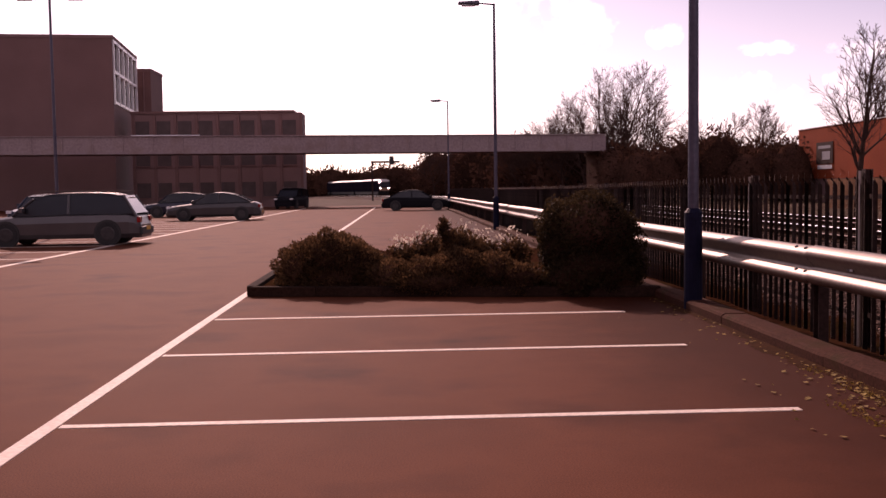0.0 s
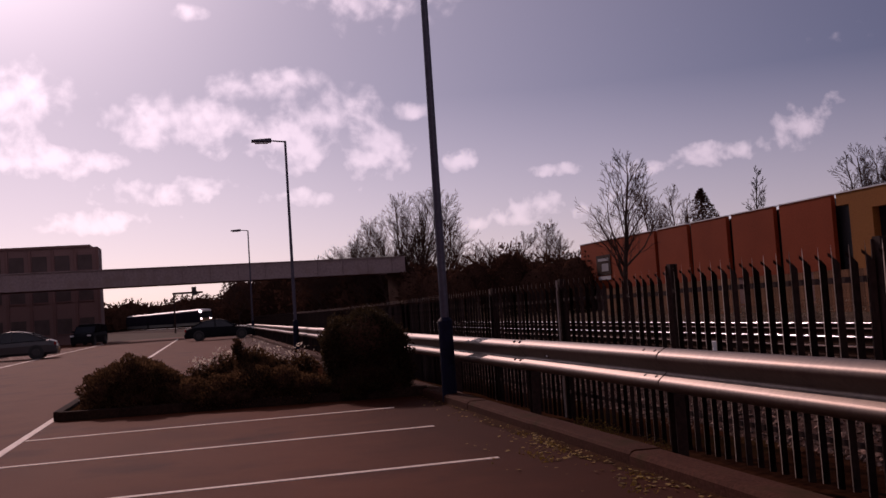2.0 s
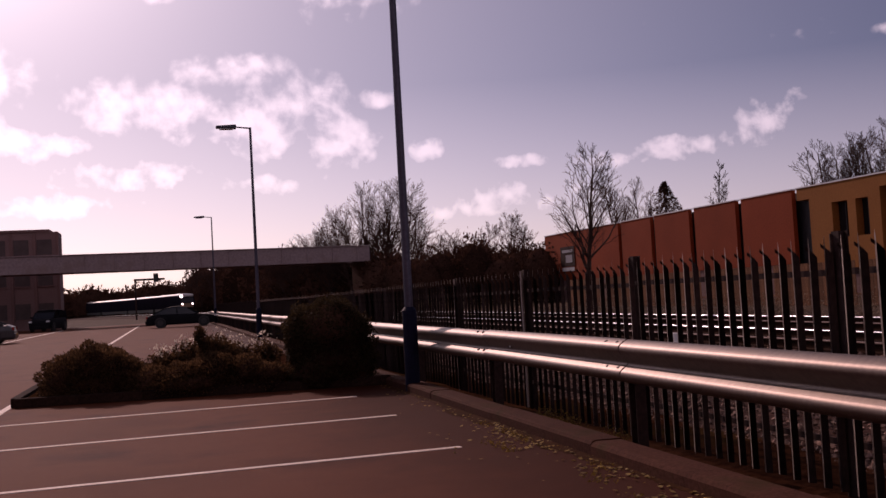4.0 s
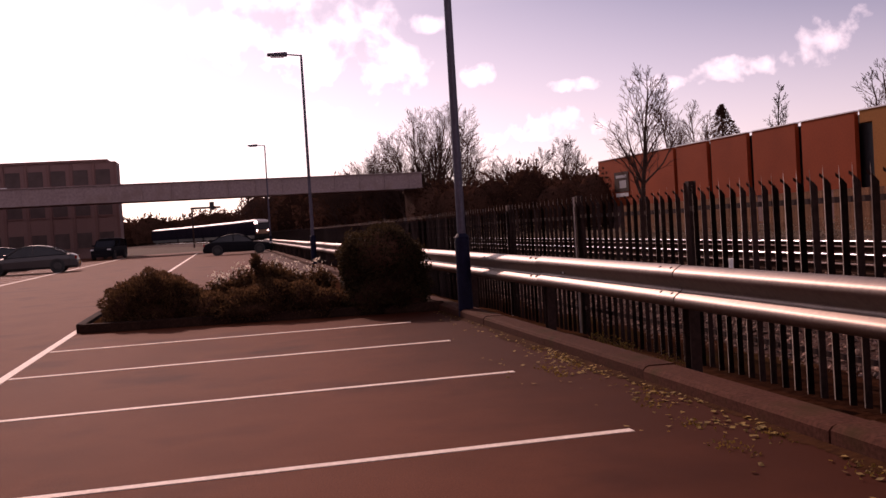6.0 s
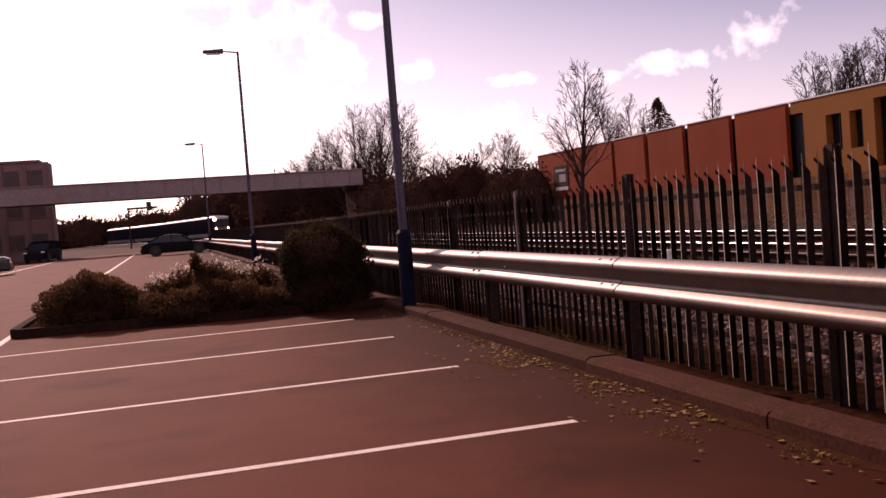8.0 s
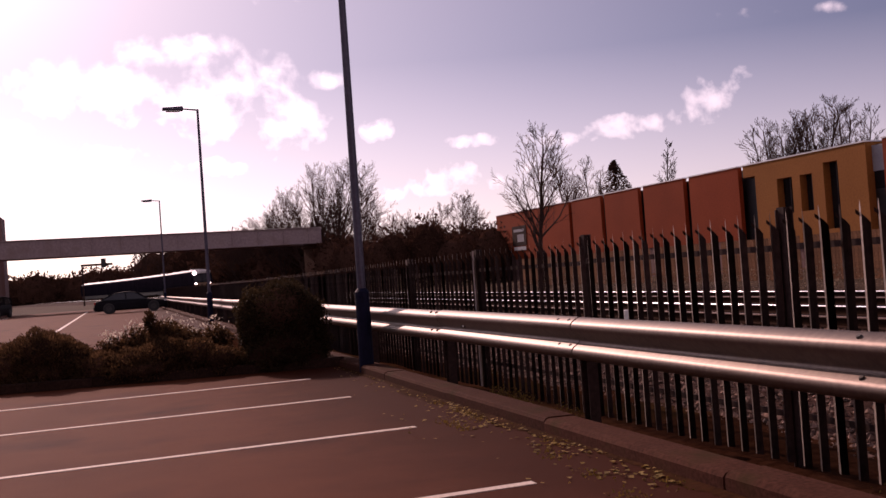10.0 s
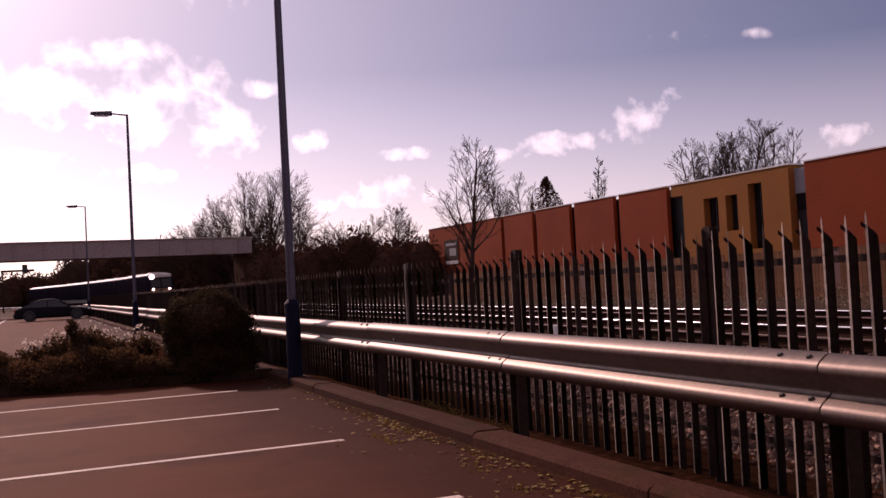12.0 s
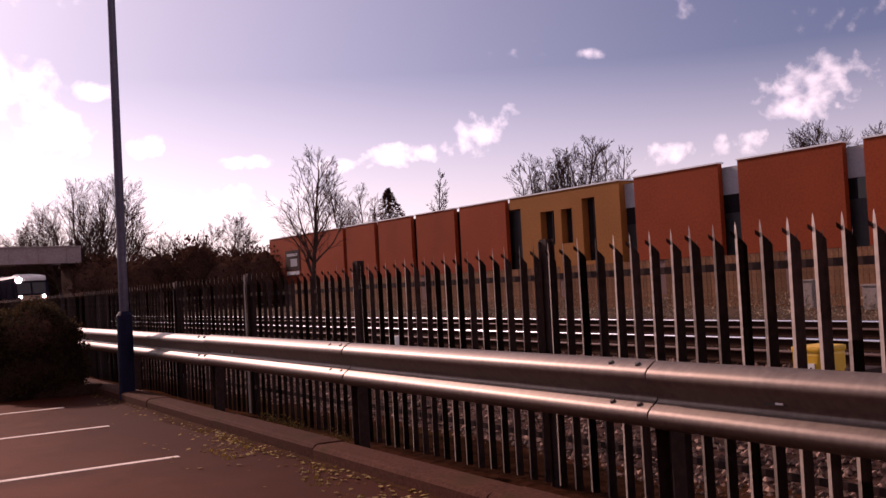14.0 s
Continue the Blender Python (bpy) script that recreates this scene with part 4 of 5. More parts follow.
    part("print_bar", boxed(35.925, 35.939, 82.4, 84.8, 4.45, 4.7), GREY_PANEL, n)
    part("print_bar", boxed(35.925, 35.939, 82.5, 84.0, 3.5, 4.2), GREY_PANEL, n)
    part("print_bar", boxed(35.925, 35.939, 82.1, 84.9, 2.72, 3.05), COPING, n)
    # timber fence and clutter at the foot of the building
    f = thing("timber_fence", "brown close-boarded timber fence at the railway boundary", "fence")
    board = None
    for i in range(240):
        y = 14 + 0.21 * i
        m = pose(27.5, y, 0.0)
        if board is None:
            board = part("board", boxed(-0.012, 0.012, -0.095, 0.095, -0.12, 1.75), WOOD_FENCE, f)
            board.matrix_basis = m
        elif i % 29 not in (7, 8):
            shared("board", board, f, m)
    for z in (0.3, 1.3):
        part("rail", boxed(27.515, 27.56, 13.9, 64.4, z, z + 0.09), WOOD_FENCE, f)


make_orange_building()


def trackside_cabinet(x, y, wide, high, label):
    s = thing("trackside_cabinet", label, "equipment cabinet", pose(x, y, -0.13, 0, 0, -6), group="trackside cabinets")
    part("body", boxed(-0.25, 0.25, -wide / 2, wide / 2, 0.0, high, bevel=0.02), CABINET_GREY, s)
    part("lid", boxed(-0.28, 0.28, -wide / 2 - 0.03, wide / 2 + 0.03, high + 0.001, high + 0.06, bevel=0.015), CABINET_GREY, s)
    part("door", boxed(-0.268, -0.251, -wide / 2 + 0.05, wide / 2 - 0.05, 0.12, high - 0.08, bevel=0.004), CABINET_GREY, s)


trackside_cabinet(26.7, 20.2, 0.42, 0.86, "grey concrete equipment cabinet below the timber fence")
trackside_cabinet(25.7, 17.3, 0.62, 0.68, "low weathered grey cabinet beside the railway boundary")


# ---- offices beyond the bridge ----
def make_offices():
    t = thing("office_tower", "brown brick office block with pale framed staircase windows", "building", pose(-27.85, 98.2, 0, 0, 0, 6.5))
    part("wall", boxed(-24, 0, 0, 0.4, -0.12, 16.5), BRICK_DARK, t)
    part("wall", boxed(-0.4, 0, 0.401, 14.8, -0.12, 10.2), BRICK_DARK, t)
    part("wall", boxed(-24, -23.6, 0.401, 14.8, -0.12, 16.5), BRICK_DARK, t)
    part("wall", boxed(-24, 0, 14.801, 15.2, -0.12, 16.5), BRICK_DARK, t)
    part("roof", boxed(-24.05, 0.12, -0.08, 15.25, 16.501, 16.8), OFFICE_GREY, t)
    win = part("window", boxed(-0.35, -0.3, 0.45, 14.75, 10.21, 16.45), OFFICE_GLASS, t, "tall glazed stair window")
    for i in range(6):
        y = 0.52 + i * 2.82
        part("frame", boxed(-0.12, 0.14, y - 0.15, y + 0.15, 10.21, 16.45), COPING, win)
    for z in (10.4, 13.4, 16.3):
        part("frame", boxed(-0.12, 0.10, 0.68, 14.45, z - 0.14, z + 0.14), COPING, win)
    s = thing("office_annex", "narrower brown block behind the office tower", "building", pose(-28.6, 115.6, 0))
    part("wall", boxed(-7, 0, 0, 5.5, -0.12, 15.4), BRICK_DARK, s)
    part("cornice", boxed(-7.05, 0.05, -0.05, 5.55, 15.401, 15.75), OFFICE_GREY, s)
    part("downpipe", tube(bmesh.new(), (-0.8, -0.12, 0), (-0.8, -0.12, 15.3), 0.09, 0.09, 8), OFFICE_GREY, s)
    o = thing("office_block", "low three-storey grey-brown office block with rows of windows", "building", pose(-10.1, 101.5, 0))
    part("wall", boxed(-17.0, 0, 0, 4, -0.12, 9.45), OFFICE_GREY, o)
    part("roof", boxed(-17.1, -0.7, -0.2, 4.1, 9.451, 9.68), BRICK_DARK, o)
    for k, z in enumerate((1.0, 4.2, 7.2)):
        for i in range(8):
            x = -16.6 + i * 2.10
            w = part("window", boxed(x, x + 1.35, -0.06, -0.005, z, z + 1.5), OFFICE_GLASS, o)
            part("sill", boxed(x - 0.08, x + 1.43, -0.16, -0.061, z - 0.12, z), BRICK_DARK, w)
    for i in range(9):
        part("pier", boxed(-16.98 + 2.10 * i, -16.70 + 2.10 * i, -0.14, -0.003, -0.12, 9.4), BRICK_DARK, o)


make_offices()


# ---- vehicles ----
def vehicle(name, label, paint, m, kind="saloon"):
    """A car along its own x axis, nose towards -x, standing on z = 0."""
    L, W = {"saloon": (4.75, 1.80), "estate": (4.45, 1.80), "suv": (4.5, 1.85), "hatch": (4.1, 1.74)}[kind]
    H = {"saloon": 1.43, "estate": 1.48, "suv": 1.72, "hatch": 1.47}[kind]
    s = thing(name, label, "car", m, group="parked cars")
    # shoulder line along the car, as fractions of length and height
    belt = {"saloon": [(0, .42), (.03, .50), (.12, .56), (.27, .62), (.5, .64), (.8, .66), (.93, .66), (.985, .58), (1, .42)],
            "estate": [(0, .40), (.03, .48), (.10, .53), (.24, .58), (.5, .60), (.8, .61), (.95, .60), (.985, .52), (1, .38)],
            "suv": [(0, .42), (.03, .52), (.10, .57), (.24, .61), (.5, .62), (.8, .63), (.95, .62), (.985, .54), (1, .40)],
            "hatch": [(0, .42), (.03, .50), (.12, .56), (.24, .60), (.5, .63), (.8, .66), (.95, .64), (.985, .56), (1, .40)]}[kind]
    roof = {"saloon": [(.27, .62), (.42, .94), (.50, 1.0), (.62, 1.0), (.74, .93), (.90, .67)],
            "estate": [(.22, .58), (.35, .91), (.45, .99), (.7, 1.0), (.90, .96), (.975, .62)],
            "suv": [(.22, .61), (.34, .93), (.45, 1.0), (.7, 1.0), (.93, .96), (.985, .63)],
            "hatch": [(.20, .60), (.36, .95), (.46, 1.0), (.65, .99), (.85, .92), (.97, .65)]}[kind]

    def at(table, u):
        return float(np.interp(u, [a for a, _ in table], [b for _, b in table])) * H

    us = sorted({0, .01, .03, .07, .12, .18, .24, .3, .4, .5, .6, .7, .8, .87, .93, .965, .985, 1})
    bm = bmesh.new()
    prev = None
    for u in us:
        e = min(u, 1 - u)
        k = 0.80 + 0.20 * min(1, e / 0.10) ** 0.5
        zb = at(belt, u)
        w = W / 2 * k
        x = (u - 0.5) * L
        ring = [bm.verts.new(p) for p in ((x, -w * 0.90, 0.20), (x, -w * 0.99, 0.32), (x, -w, zb * 0.72), (x, -w * 0.95, zb * 0.93), (x, -w * 0.80, zb),
                                          (x, w * 0.80, zb), (x, w * 0.95, zb * 0.93), (x, w, zb * 0.72), (x, w * 0.99, 0.32), (x, w * 0.90, 0.20))]
        if prev:
            for i in range(10):
                j = (i + 1) % 10
                bm.faces.new((prev[i], prev[j], ring[j], ring[i]))
        else:
            bm.faces.new(ring)
        prev = ring
    bm.faces.new(prev[::-1])
    bmesh.ops.recalc_face_normals(bm, faces=bm.faces)
    part("body", bm, paint, s, smooth=False)
    # cabin: glass box, painted roof and pillars
    bm = bmesh.new()
    prev = None
    ru = [a for a, _ in roof]
    for u, f in roof:
        z = f * H
        zb = at(belt, u) - 0.02
        k = 0.5 * W * (0.90 - 0.20 * max(0, (z - zb) / H))
        ring = [bm.verts.new(p) for p in (((u - .5) * L, -W * 0.44, zb), ((u - .5) * L, -k, z - 0.03), ((u - .5) * L, k, z - 0.03), ((u - .5) * L, W * 0.44, zb))]
        if prev:
            for i in range(3):
                bm.faces.new((prev[i], prev[i + 1], ring[i + 1], ring[i]))
        prev = ring
    bmesh.ops.recalc_face_normals(bm, faces=bm.faces)
    part("glasshouse", bm, GLASS_DARK, s, "dark reflecting glass")
    bm = bmesh.new()
    prev = None
    for u in np.linspace(ru[1] - 0.01, ru[-2] + 0.015, 8):
        z = at(roof, u)
        zb = at(belt, u)
        k = 0.5 * W * (0.90 - 0.20 * max(0, (z - zb) / H)) + 0.012
        ring = [bm.verts.new(p) for p in (((u - .5) * L, -k, z - 0.06), ((u - .5) * L, -k * 0.92, z - 0.005), ((u - .5) * L, 0, z + 0.02), ((u - .5) * L, k * 0.92, z - 0.005), ((u - .5) * L, k, z - 0.06))]
        if prev:
            for i in range(4):
                bm.faces.new((prev[i], prev[i + 1], ring[i + 1], ring[i]))
        prev = ring
    bmesh.ops.solidify(bm, geom=bm.faces[:], thickness=0.01)
    rf = part("roof", bm, paint, s)
    for sy in (-1, 1):
        for u0, u1 in ((ru[0], ru[1]), (0.56, 0.565), (ru[-1], ru[-2])):
            z0, z1 = at(belt, u0), at(roof, u1) - 0.03
            k1 = 0.5 * W * (0.90 - 0.20 * max(0, (z1 - at(belt, u1)) / H))
            part("pillar", tube(bmesh.new(), ((u0 - .5) * L, sy * W * 0.445, z0), ((u1 - .5) * L, sy * (k1 + 0.012), z1), 0.045, 0.035, 6), paint, s)
        if kind in ("estate", "suv"):
            part("roof_rail", tube(bmesh.new(), (-0.25 * L / 2, sy * 0.62, H + 0.05), (0.40 * L, sy * 0.62, H + 0.03), 0.02, 0.02, 6), GALV, s)
        part("mirror", boxed(-0.21 * L - 0.06, -0.21 * L + 0.06, sy * W * 0.5 - 0.02, sy * W * 0.5 + sy * 0.16 + 0.03, 0.64 * H, 0.64 * H + 0.13, bevel=0.02) if sy > 0 else
             boxed(-0.21 * L - 0.06, -0.21 * L + 0.06, -W * 0.5 - 0.19, -W * 0.5 + 0.02, 0.64 * H, 0.64 * H + 0.13, bevel=0.02), paint, s)
        for u in (0.185, 0.80):
            x, r = (u - 0.5) * L, 0.325
            y0, y1 = sorted((sy * (W / 2 - 0.20), sy * (W / 2 + 0.012)))
            wh = part("wheel", tube(bmesh.new(), (x, y0, r), (x, y1, r), r, r, 20), RUBBER, s, "black tyre")
            yo = sy * (W / 2 + 0.013)
            part("rim", tube(bmesh.new(), (x, yo, r), (x, yo + sy * 0.012, r), 0.205, 0.17, 12), RIM, wh, "alloy rim")
            arch = tube(bmesh.new(), (x, sy * (W / 2 - 0.1), r + 0.02), (x, sy * (W / 2 + 0.004), r + 0.02), 0.375, 0.375, 20)
            part("wheel_arch", arch, CAR_TRIM, s)
        zt = at(belt, 0.97) * 0.86
        a, b2 = sorted((sy * W * 0.30, sy * W * 0.445))
        part("tail_light", boxed(L / 2 - 0.10, L / 2 - 0.004, a, b2, zt - 0.08, zt + 0.08, bevel=0.01), RED_LENS, s)
        part("headlight", boxed(-L / 2 + 0.01, -L / 2 + 0.16, a, b2, 0.44 * H, 0.44 * H + 0.13, bevel=0.02), CLEAR_LENS, s)
    part("bumper", boxed(L / 2 - 0.08, L / 2 + 0.05, -W * 0.42, W * 0.42, 0.28, 0.50, bevel=0.03), CAR_TRIM if kind in ("estate", "suv") else paint, s)
    part("bumper", boxed(-L / 2 - 0.05, -L / 2 + 0.08, -W * 0.40, W * 0.40, 0.24, 0.46, bevel=0.03), paint, s)
    part("number_plate", boxed(L / 2 + 0.051, L / 2 + 0.06, -0.26, 0.26, 0.40, 0.51), BOX_YELLOW, s)
    return s


vehicle("car", "grey silver estate car with roof rails in a parking bay", WHITE_CAR, pose(-9.72, 30.4, 0.005, 0, 0, 3), "estate")
vehicle("car", "silver saloon car parked in a marked bay", SILVER, pose(-9.8, 53.2, 0.005, 0, 0, 2), "saloon")
vehicle("car", "dark blue hatchback parked beyond a saloon", BLUE_CAR, pose(-13.5, 61.5, 0.005, 0, 0, 8), "hatch")
vehicle("car", "dark blue hatchback facing out of its bay", BLUE_CAR, pose(-15.9, 46.5, 0.005, 0, 0, 75), "hatch")
vehicle("car", "dark off-road car parked near the bridge", BLACK_CAR, pose(-9.5, 86.0, 0.005, 0, 0, 78), "suv")
vehicle("car", "black saloon car parked across the far bays", BLACK_CAR, pose(0.95, 70.5, 0.005, 0, 0, 176), "saloon")


# ---- trees, hedges, distance ----
def bare_tree(x, y, z, height, spread, seed, label, leaders=1, clear=0.25, thin=0.012, bushy=1.0, girth=0.018):
    """Leaders that run to the top, with ascending limbs, branches and twigs. spread: the crown's half width over its height."""
    rng = random.Random(seed)
    s = thing("tree", label, "tree", pose(x, y, z), group="bare trees")
    wood, twig = bmesh.new(), bmesh.new()

    def grow(p, d, length, r, level):
        n = (11, 6, 4, 2)[level]
        for i in range(n):
            f = (i + 1) / n
            wander = 0.05 if level == 0 else 0.13
            d = (d + Vector((rng.gauss(0, wander), rng.gauss(0, wander), rng.gauss(0.05 if level else 0.0, 0.05)))).normalized()
            q = p + d * (length / n)
            r2 = max(r * (1 - 0.8 / n) if level else r * 0.86, thin * 0.7)
            tube(wood if level < 2 else twig, p, q, max(r, thin), r2, (7, 5, 3, 3)[level], caps=False)
            p, r = q, r2
            if level == 3 or (level == 0 and f < clear) or (level and i == 0):
                continue
            for _ in range(int((3.0, 2.0, 1.8)[level] * bushy + rng.random())):
                a = rng.uniform(0, 6.283)
                side = Vector((math.cos(a), math.sin(a), 0))
                side = (side - d * side.dot(d)).normalized()
                lean = rng.uniform(0.55, 1.05) if level == 0 else rng.uniform(0.5, 0.9)
                nd = (d + side * lean + Vector((0, 0, 0.1))).normalized()
                if level == 0:
                    ln = height * spread * (1.25 - 0.85 * f) * rng.uniform(0.75, 1.15)
                else:
                    ln = length * rng.uniform(0.35, 0.6) * (1.1 - 0.5 * f)
                grow(p, nd, ln, r * rng.uniform(0.4, 0.6), level + 1)

    for k in range(leaders):
        a = 6.283 * k / leaders + seed
        lean = 0.0 if leaders == 1 else rng.uniform(0.16, 0.34)
        d = Vector((lean * math.cos(a), lean * math.sin(a), 1)).normalized()
        grow(Vector((0.15 * lean * math.cos(a), 0.15 * lean * math.sin(a), 0)), d, height * rng.uniform(0.85, 0.95), height * girth, 0)
    top = float(np.quantile([v.co.z for v in twig.verts], 0.995))
    for b in (wood, twig):
        for v in b.verts:
            v.co.z *= height / top
    part("trunk", wood, BARK, s)
    part("crown", twig, TWIG, s, "fine bare twigs")
    return s


def polar(az, dist):
    return dist * math.sin(radians(az)), dist * math.cos(radians(az))


def tree_at(az, dist, height, spread, seed, label, base=0.0, **k):
    x, y = polar(az, dist)
    return bare_tree(x, y, base, height, spread, seed, label, **k)


BROAD, LONE, THIN = "broad bare winter tree above the bridge hedge", "slender bare winter tree before the orange building", "thin bare winter tree behind the building"
tree_at(12.2, 112, 14.9, 0.40, 1, BROAD, leaders=3)
tree_at(10.8, 114, 12.4, 0.42, 2, BROAD, leaders=3)
tree_at(13.4, 110, 12.6, 0.34, 3, BROAD, leaders=3)
tree_at(9.4, 118, 10.4, 0.5, 4, BROAD, leaders=2)
tree_at(8.1, 122, 9.5, 0.5, 5, BROAD, leaders=2)
tree_at(6.9, 126, 8.6, 0.5, 15, BROAD, leaders=2)
tree_at(24.4, 48.0, 8.2, 0.37, 12, LONE, thin=0.010, clear=0.22, bushy=0.95, girth=0.025)
tree_at(25.7, 105, 13.2, 0.30, 7, THIN, bushy=0.95)
tree_at(26.6, 106, 12.6, 0.30, 8, THIN, bushy=0.95)
tree_at(27.6, 108, 12.8, 0.30, 9, THIN, bushy=0.95)
tree_at(28.3, 110, 11.6, 0.30, 6, THIN, bushy=0.95)
tree_at(32.04, 85, 11.5, 0.17, 10, THIN, bushy=1.0, clear=0.4)
for i, (az, h) in enumerate(((37.4, 10.6), (38.4, 11.5), (39.4, 12.0), (40.4, 12.1), (41.5, 11.9))):
    tree_at(az, 82, h + 0.3, 0.27, 20 + i, "bare winter tree above the ochre roof", leaders=3, clear=0.36, bushy=0.9)
for i, (az, h) in enumerate(((52.2, 9.6), (53.6, 10.3), (55.0, 10.6), (56.6, 10.6), (58.6, 10.2))):
    tree_at(az, 70, h, 0.45, 30 + i, "bare winter tree behind the building")
for i, (az, d, h) in enumerate(((15.4, 108, 8.0), (16.6, 112, 8.6), (17.8, 110, 9.0), (19.9, 104, 9.6), (20.9, 108, 8.2), (14.6, 112, 8.4), (2.6, 170, 10.0), (1.9, 175, 9.0))):
    tree_at(az, d, h, 0.42, 40 + i, "small bare winter tree among hedge scrub")


def fir(x, y, height, seed):
    rng = random.Random(seed)
    s = thing("fir_tree", "dark green conical fir tree behind the building", "tree", pose(x, y, 0))
    part("trunk", tube(bmesh.new(), (0, 0, 0), (0, 0, height), 0.22, 0.03, 8), BARK, s)
    v, f = [], []
    for i in range(420):
        t = rng.random() ** 0.8
        z = height * (0.2 + 0.8 * t)
        a, r = rng.uniform(0, 6.28), (1 - t) * height * 0.56 * rng.uniform(0.75, 1.15) + 0.12
        for j in range(14):
            q = rng.random() ** 0.6
            c = Vector((r * q * math.cos(a), r * q * math.sin(a), z - 0.25 * r * q + rng.uniform(-.08, .08)))
            e = Vector((rng.gauss(0, 1), rng.gauss(0, 1), rng.gauss(-0.3, .5))).normalized() * rng.uniform(.12, .3)
            g = Vector((rng.gauss(0, 1), rng.gauss(0, 1), rng.gauss(0, 1))).normalized() * 0.07
            k = len(v)
            v += [tuple(c - g), tuple(c + e), tuple(c + g)]
            f.append((k, k + 1, k + 2))
    pymesh("foliage", v, f, HEDGE_LEAF, s)


fir(*polar(29.05, 92), 10.5, 3)


def scrub(name, label, blobs, count, size, seed):
    s = thing(name, label, "hedge", kind="stuff")
    core("inner_growth", blobs, HEDGE_LEAF, s, 0.8)
    leaves("foliage", blobs, count, size, HEDGE_LEAF, s, seed, shell=0.4, spiky=1.0)


rng = random.Random(21)
blobs = []
for i in range(46):  # dark scrub on the bank to the right of the bridge
    az = 12.2 + 10.6 * i / 45
    x, y = polar(az, rng.uniform(92, 104))
    h = 3.6 + 1.3 * rng.random() + (1.2 if 17.2 < az < 18.4 else 0)
    blobs.append((x, y, h * 0.42, 2.3, 2.2, h * 0.66 + 0.9))
scrub("scrub_hedge", "tangled dark winter scrub on the railway bank", blobs, 26000, 0.22, 31)
blobs = []
for i in range(40):  # behind the tracks beneath the bridge
    az = -5.5 + 18.5 * i / 39
    r = rng.uniform(235, 250) if az < 2.0 else rng.uniform(195, 215) - 11 * (az - 2)
    x, y = polar(az, max(r, 122))
    h = (6.2 + 2.0 * rng.random()) if az < 2.0 else 9.5 + 1.5 * rng.random() - 0.35 * (az - 2)
    blobs.append((x, y, h * 0.35, 5.5, 4, h * 0.66))
scrub("distant_hedge", "distant dark trees and scrub beyond the bridge", blobs, 30000, 0.42, 32)
blobs = []
for i in range(40):  # low scrub along the far side of the railway
    y = 12 + 2.1 * i
    blobs.append((20.5 + rng.uniform(-1, 1.5), y, 0.1, 1.3, 1.4, 0.5 + 0.35 * rng.random() + (0.8 if y > 70 else 0)))
s = thing("lineside_scrub", "low brown dead grass and bramble beside the railway", "scrub", kind="stuff")
leaves("foliage", blobs, 30000, 0.038, mat("dead_grass", (0.15, 0.098, 0.058), (0.33, 0.225, 0.14), 0.95, grain=6, stains=1, bump=0.0, island=0.35), s, 33, shell=0.9, spiky=1.5, zmin=-0.1)

# signal gantry beyond the bridge
g = thing("signal_gantry", "thin dark lattice signal gantry beyond the bridge", "signal gantry", pose(*polar(-1.7, 150), 0))
part("post", boxed(-0.12, 0.12, -0.12, 0.12, -0.12, 5.7), POST_STEEL, g)
part("beam", boxed(-0.2, 4.2, -0.12, 0.12, 5.6, 5.9), POST_STEEL, g)
part("signal_head", boxed(2.6, 3.3, -0.3, -0.121, 5.3, 6.6, bevel=0.05), CAR_TRIM, g)


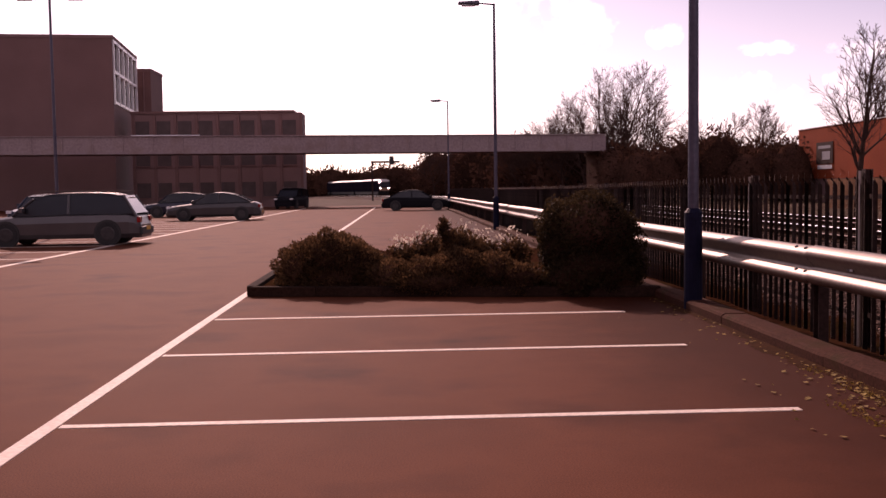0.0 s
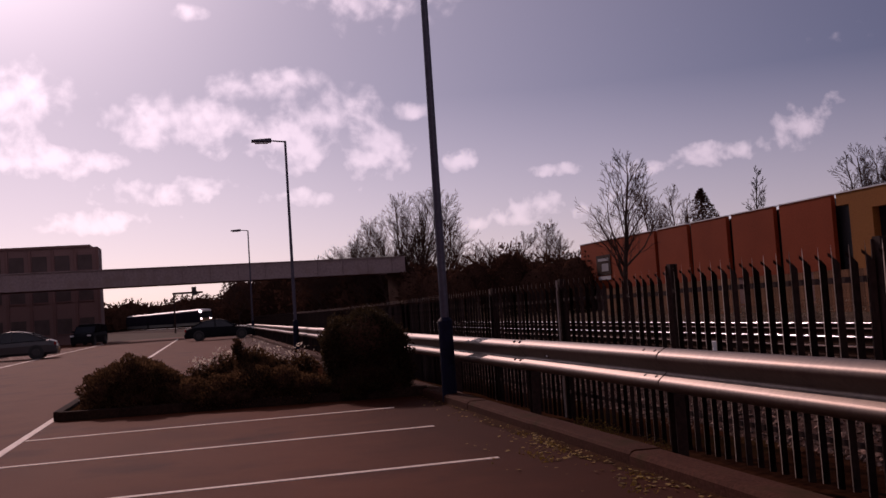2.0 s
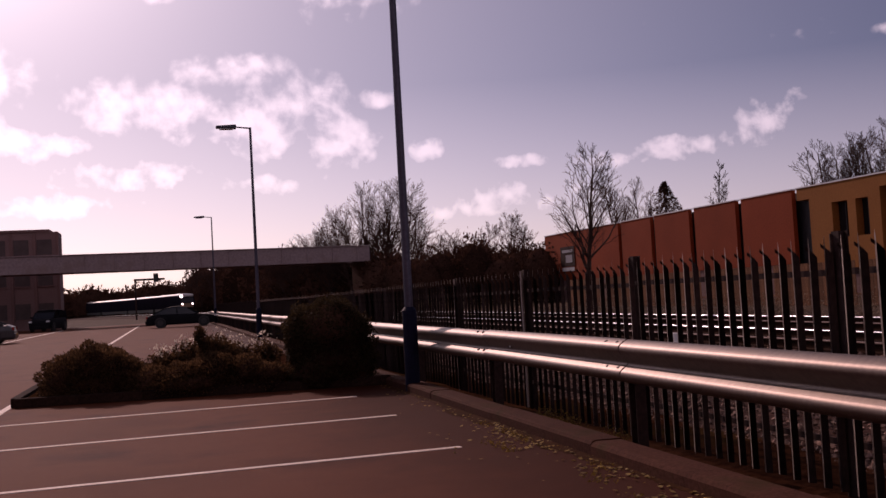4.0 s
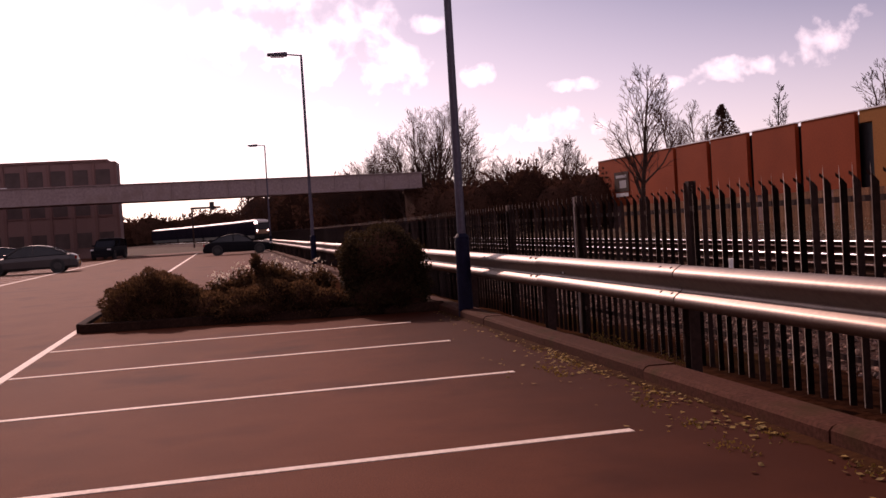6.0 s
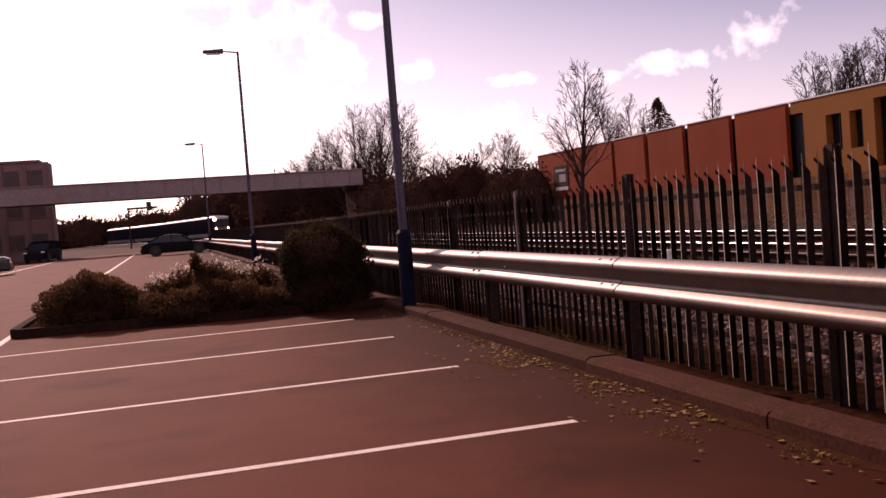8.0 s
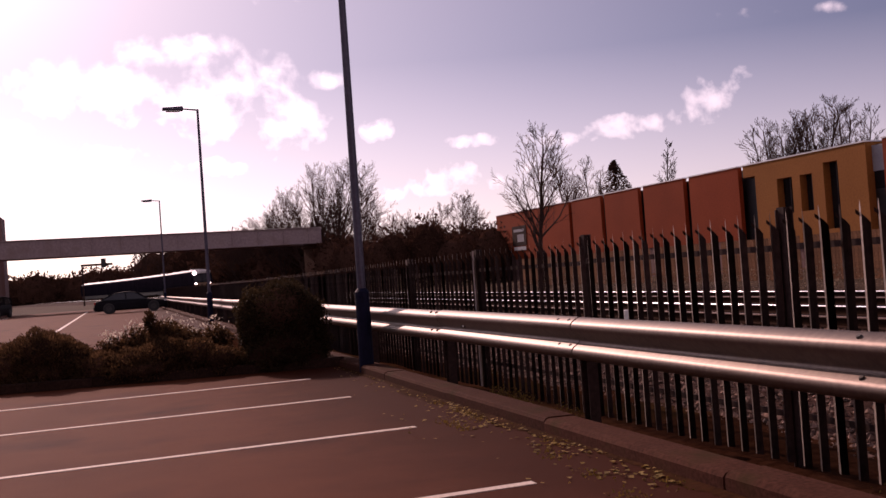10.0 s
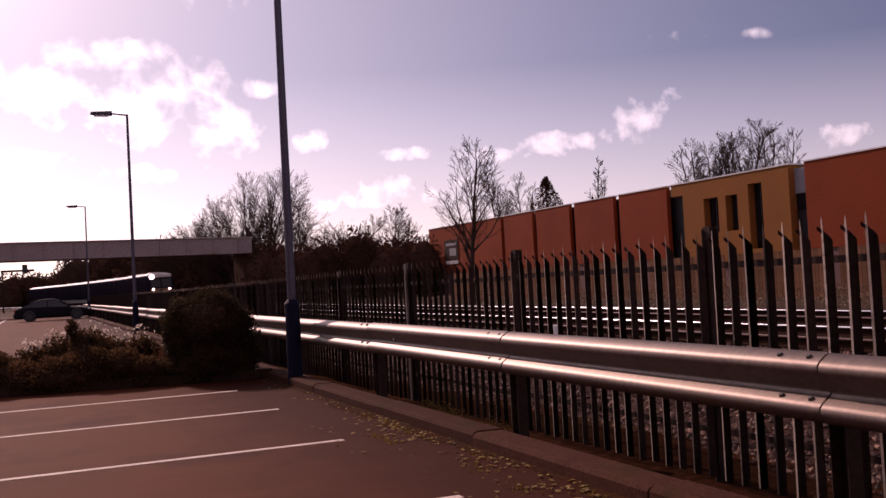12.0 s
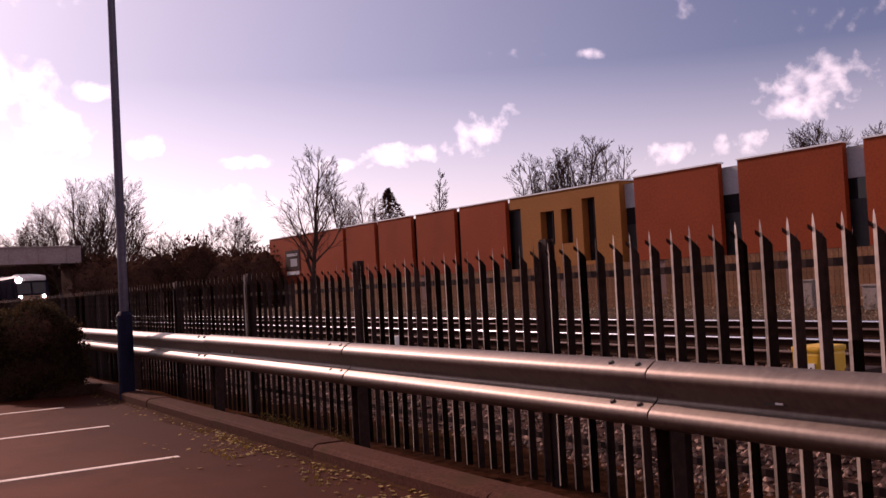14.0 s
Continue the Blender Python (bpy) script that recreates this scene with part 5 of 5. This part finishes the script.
# ---- small debris along the kerb ----
def make_debris():
    rng = np.random.default_rng(9)
    v, f = [], []
    drifts = ((9.0, 3.03), (8.3, 2.96), (7.7, 2.92), (6.4, 2.96), (5.3, 2.92))
    for n in range(430):
        y = 2.2 + 12 * rng.random() ** 1.3
        x = 3.11 - abs(rng.normal(0, 0.16))
        if n >= 170:  # small drifts of leaves
            dy, dx = drifts[n % 5]
            y = dy + rng.normal(0, 0.24)
            x = min(3.11, dx + rng.normal(0, 0.11))
        if rng.random() < 0.15:
            x = 2.2 + 0.9 * rng.random()
        a, s = rng.uniform(0, 6.28), rng.uniform(0.008, 0.026)
        k = len(v)
        for j in range(4):
            b = a + j * 1.57 + rng.uniform(-0.3, 0.3)
            v.append((x + s * math.cos(b), y + s * math.sin(b), 0.004 + rng.uniform(0, 0.014)))
        f.append((k, k + 1, k + 2, k + 3))
    tagged(pymesh("fallen_leaves", v, f, DRY_LEAF), "scattered dry leaves and litter along the kerb", "leaves", kind="stuff")
    blobs = []
    for y, x in ((9.3, 3.06), (8.75, 3.06), (8.45, 3.04), (8.05, 3.02), (8.13, 2.72), (7.8, 2.73), (6.6, 3.06), (6.2, 2.84), (5.46, 2.78), (5.0, 3.04), (4.85, 2.70), (4.1, 3.05)):
        blobs.append((x - 0.05, y, 0.0, 0.10, 0.26, 0.026))
    for y, x in ((9.4, 3.70), (9.0, 3.72), (8.7, 3.70), (7.7, 3.66), (3.9, 3.74)):
        blobs.append((x, y, 0.0, 0.10, 0.30, 0.11))
    ob = leaves("moss_tufts", blobs, 2700, 0.013, MOSS, None, 41, shell=0.9, zmin=0.0, spiky=0.6)
    tagged(ob, "small tufts of yellow-green moss at the kerb", "moss", kind="stuff")


    # dirt and moss washed up against the kerb, with a ragged edge
    v, f = [], []
    wave = [rng.uniform(0, 6.28) for _ in range(4)]
    for i in range(330):
        y = 1.5 + 0.04 * i
        w = 0.10 + 0.04 * math.sin(0.9 * y + wave[0]) + 0.04 * math.sin(2.3 * y + wave[1]) + 0.03 * math.sin(7.1 * y + wave[2]) + rng.uniform(-0.03, 0.03)
        v += [(3.113 - max(0.03, w), y, 0.0022), (3.113 - 0.5 * max(0.03, w), y, 0.006), (3.113, y, 0.014)]
        if i:
            k = 3 * i
            f += [(k - 3, k - 2, k + 1, k), (k - 2, k - 1, k + 2, k + 1)]
    tagged(pymesh("kerb_dirt", v, f, KERB_DIRT), "brown mossy dirt washed up along the kerb", "dirt", kind="stuff")


make_debris()


# ---- what moves ----
def train_row(dist):
    """The place and heading of a car whose middle is dist metres along the line, measured from the bend."""
    a = max(0.0, dist) / CURVE_R
    x = TRACKS[1] - CURVE_R * (1 - math.cos(a))
    y = CURVE_Y + (CURVE_R * math.sin(a) if dist > 0 else dist)
    return pose(x, y, RAIL_Z, 0, 0, math.degrees(a))


def motions():
    front = [(0.0, 120.0), (1.0, 113.5), (2.5, 103.0), (5.0, 85.5), (7.5, 68.0), (9.25, 54.5), (11.0, 39.0), (12.5, 23.5), (14.0, 5.0)]
    for i, car in enumerate(TRAIN):
        walk(car, [(t, train_row(d + CAR_LEN * (i + 0.5))) for t, d in front])


motions()
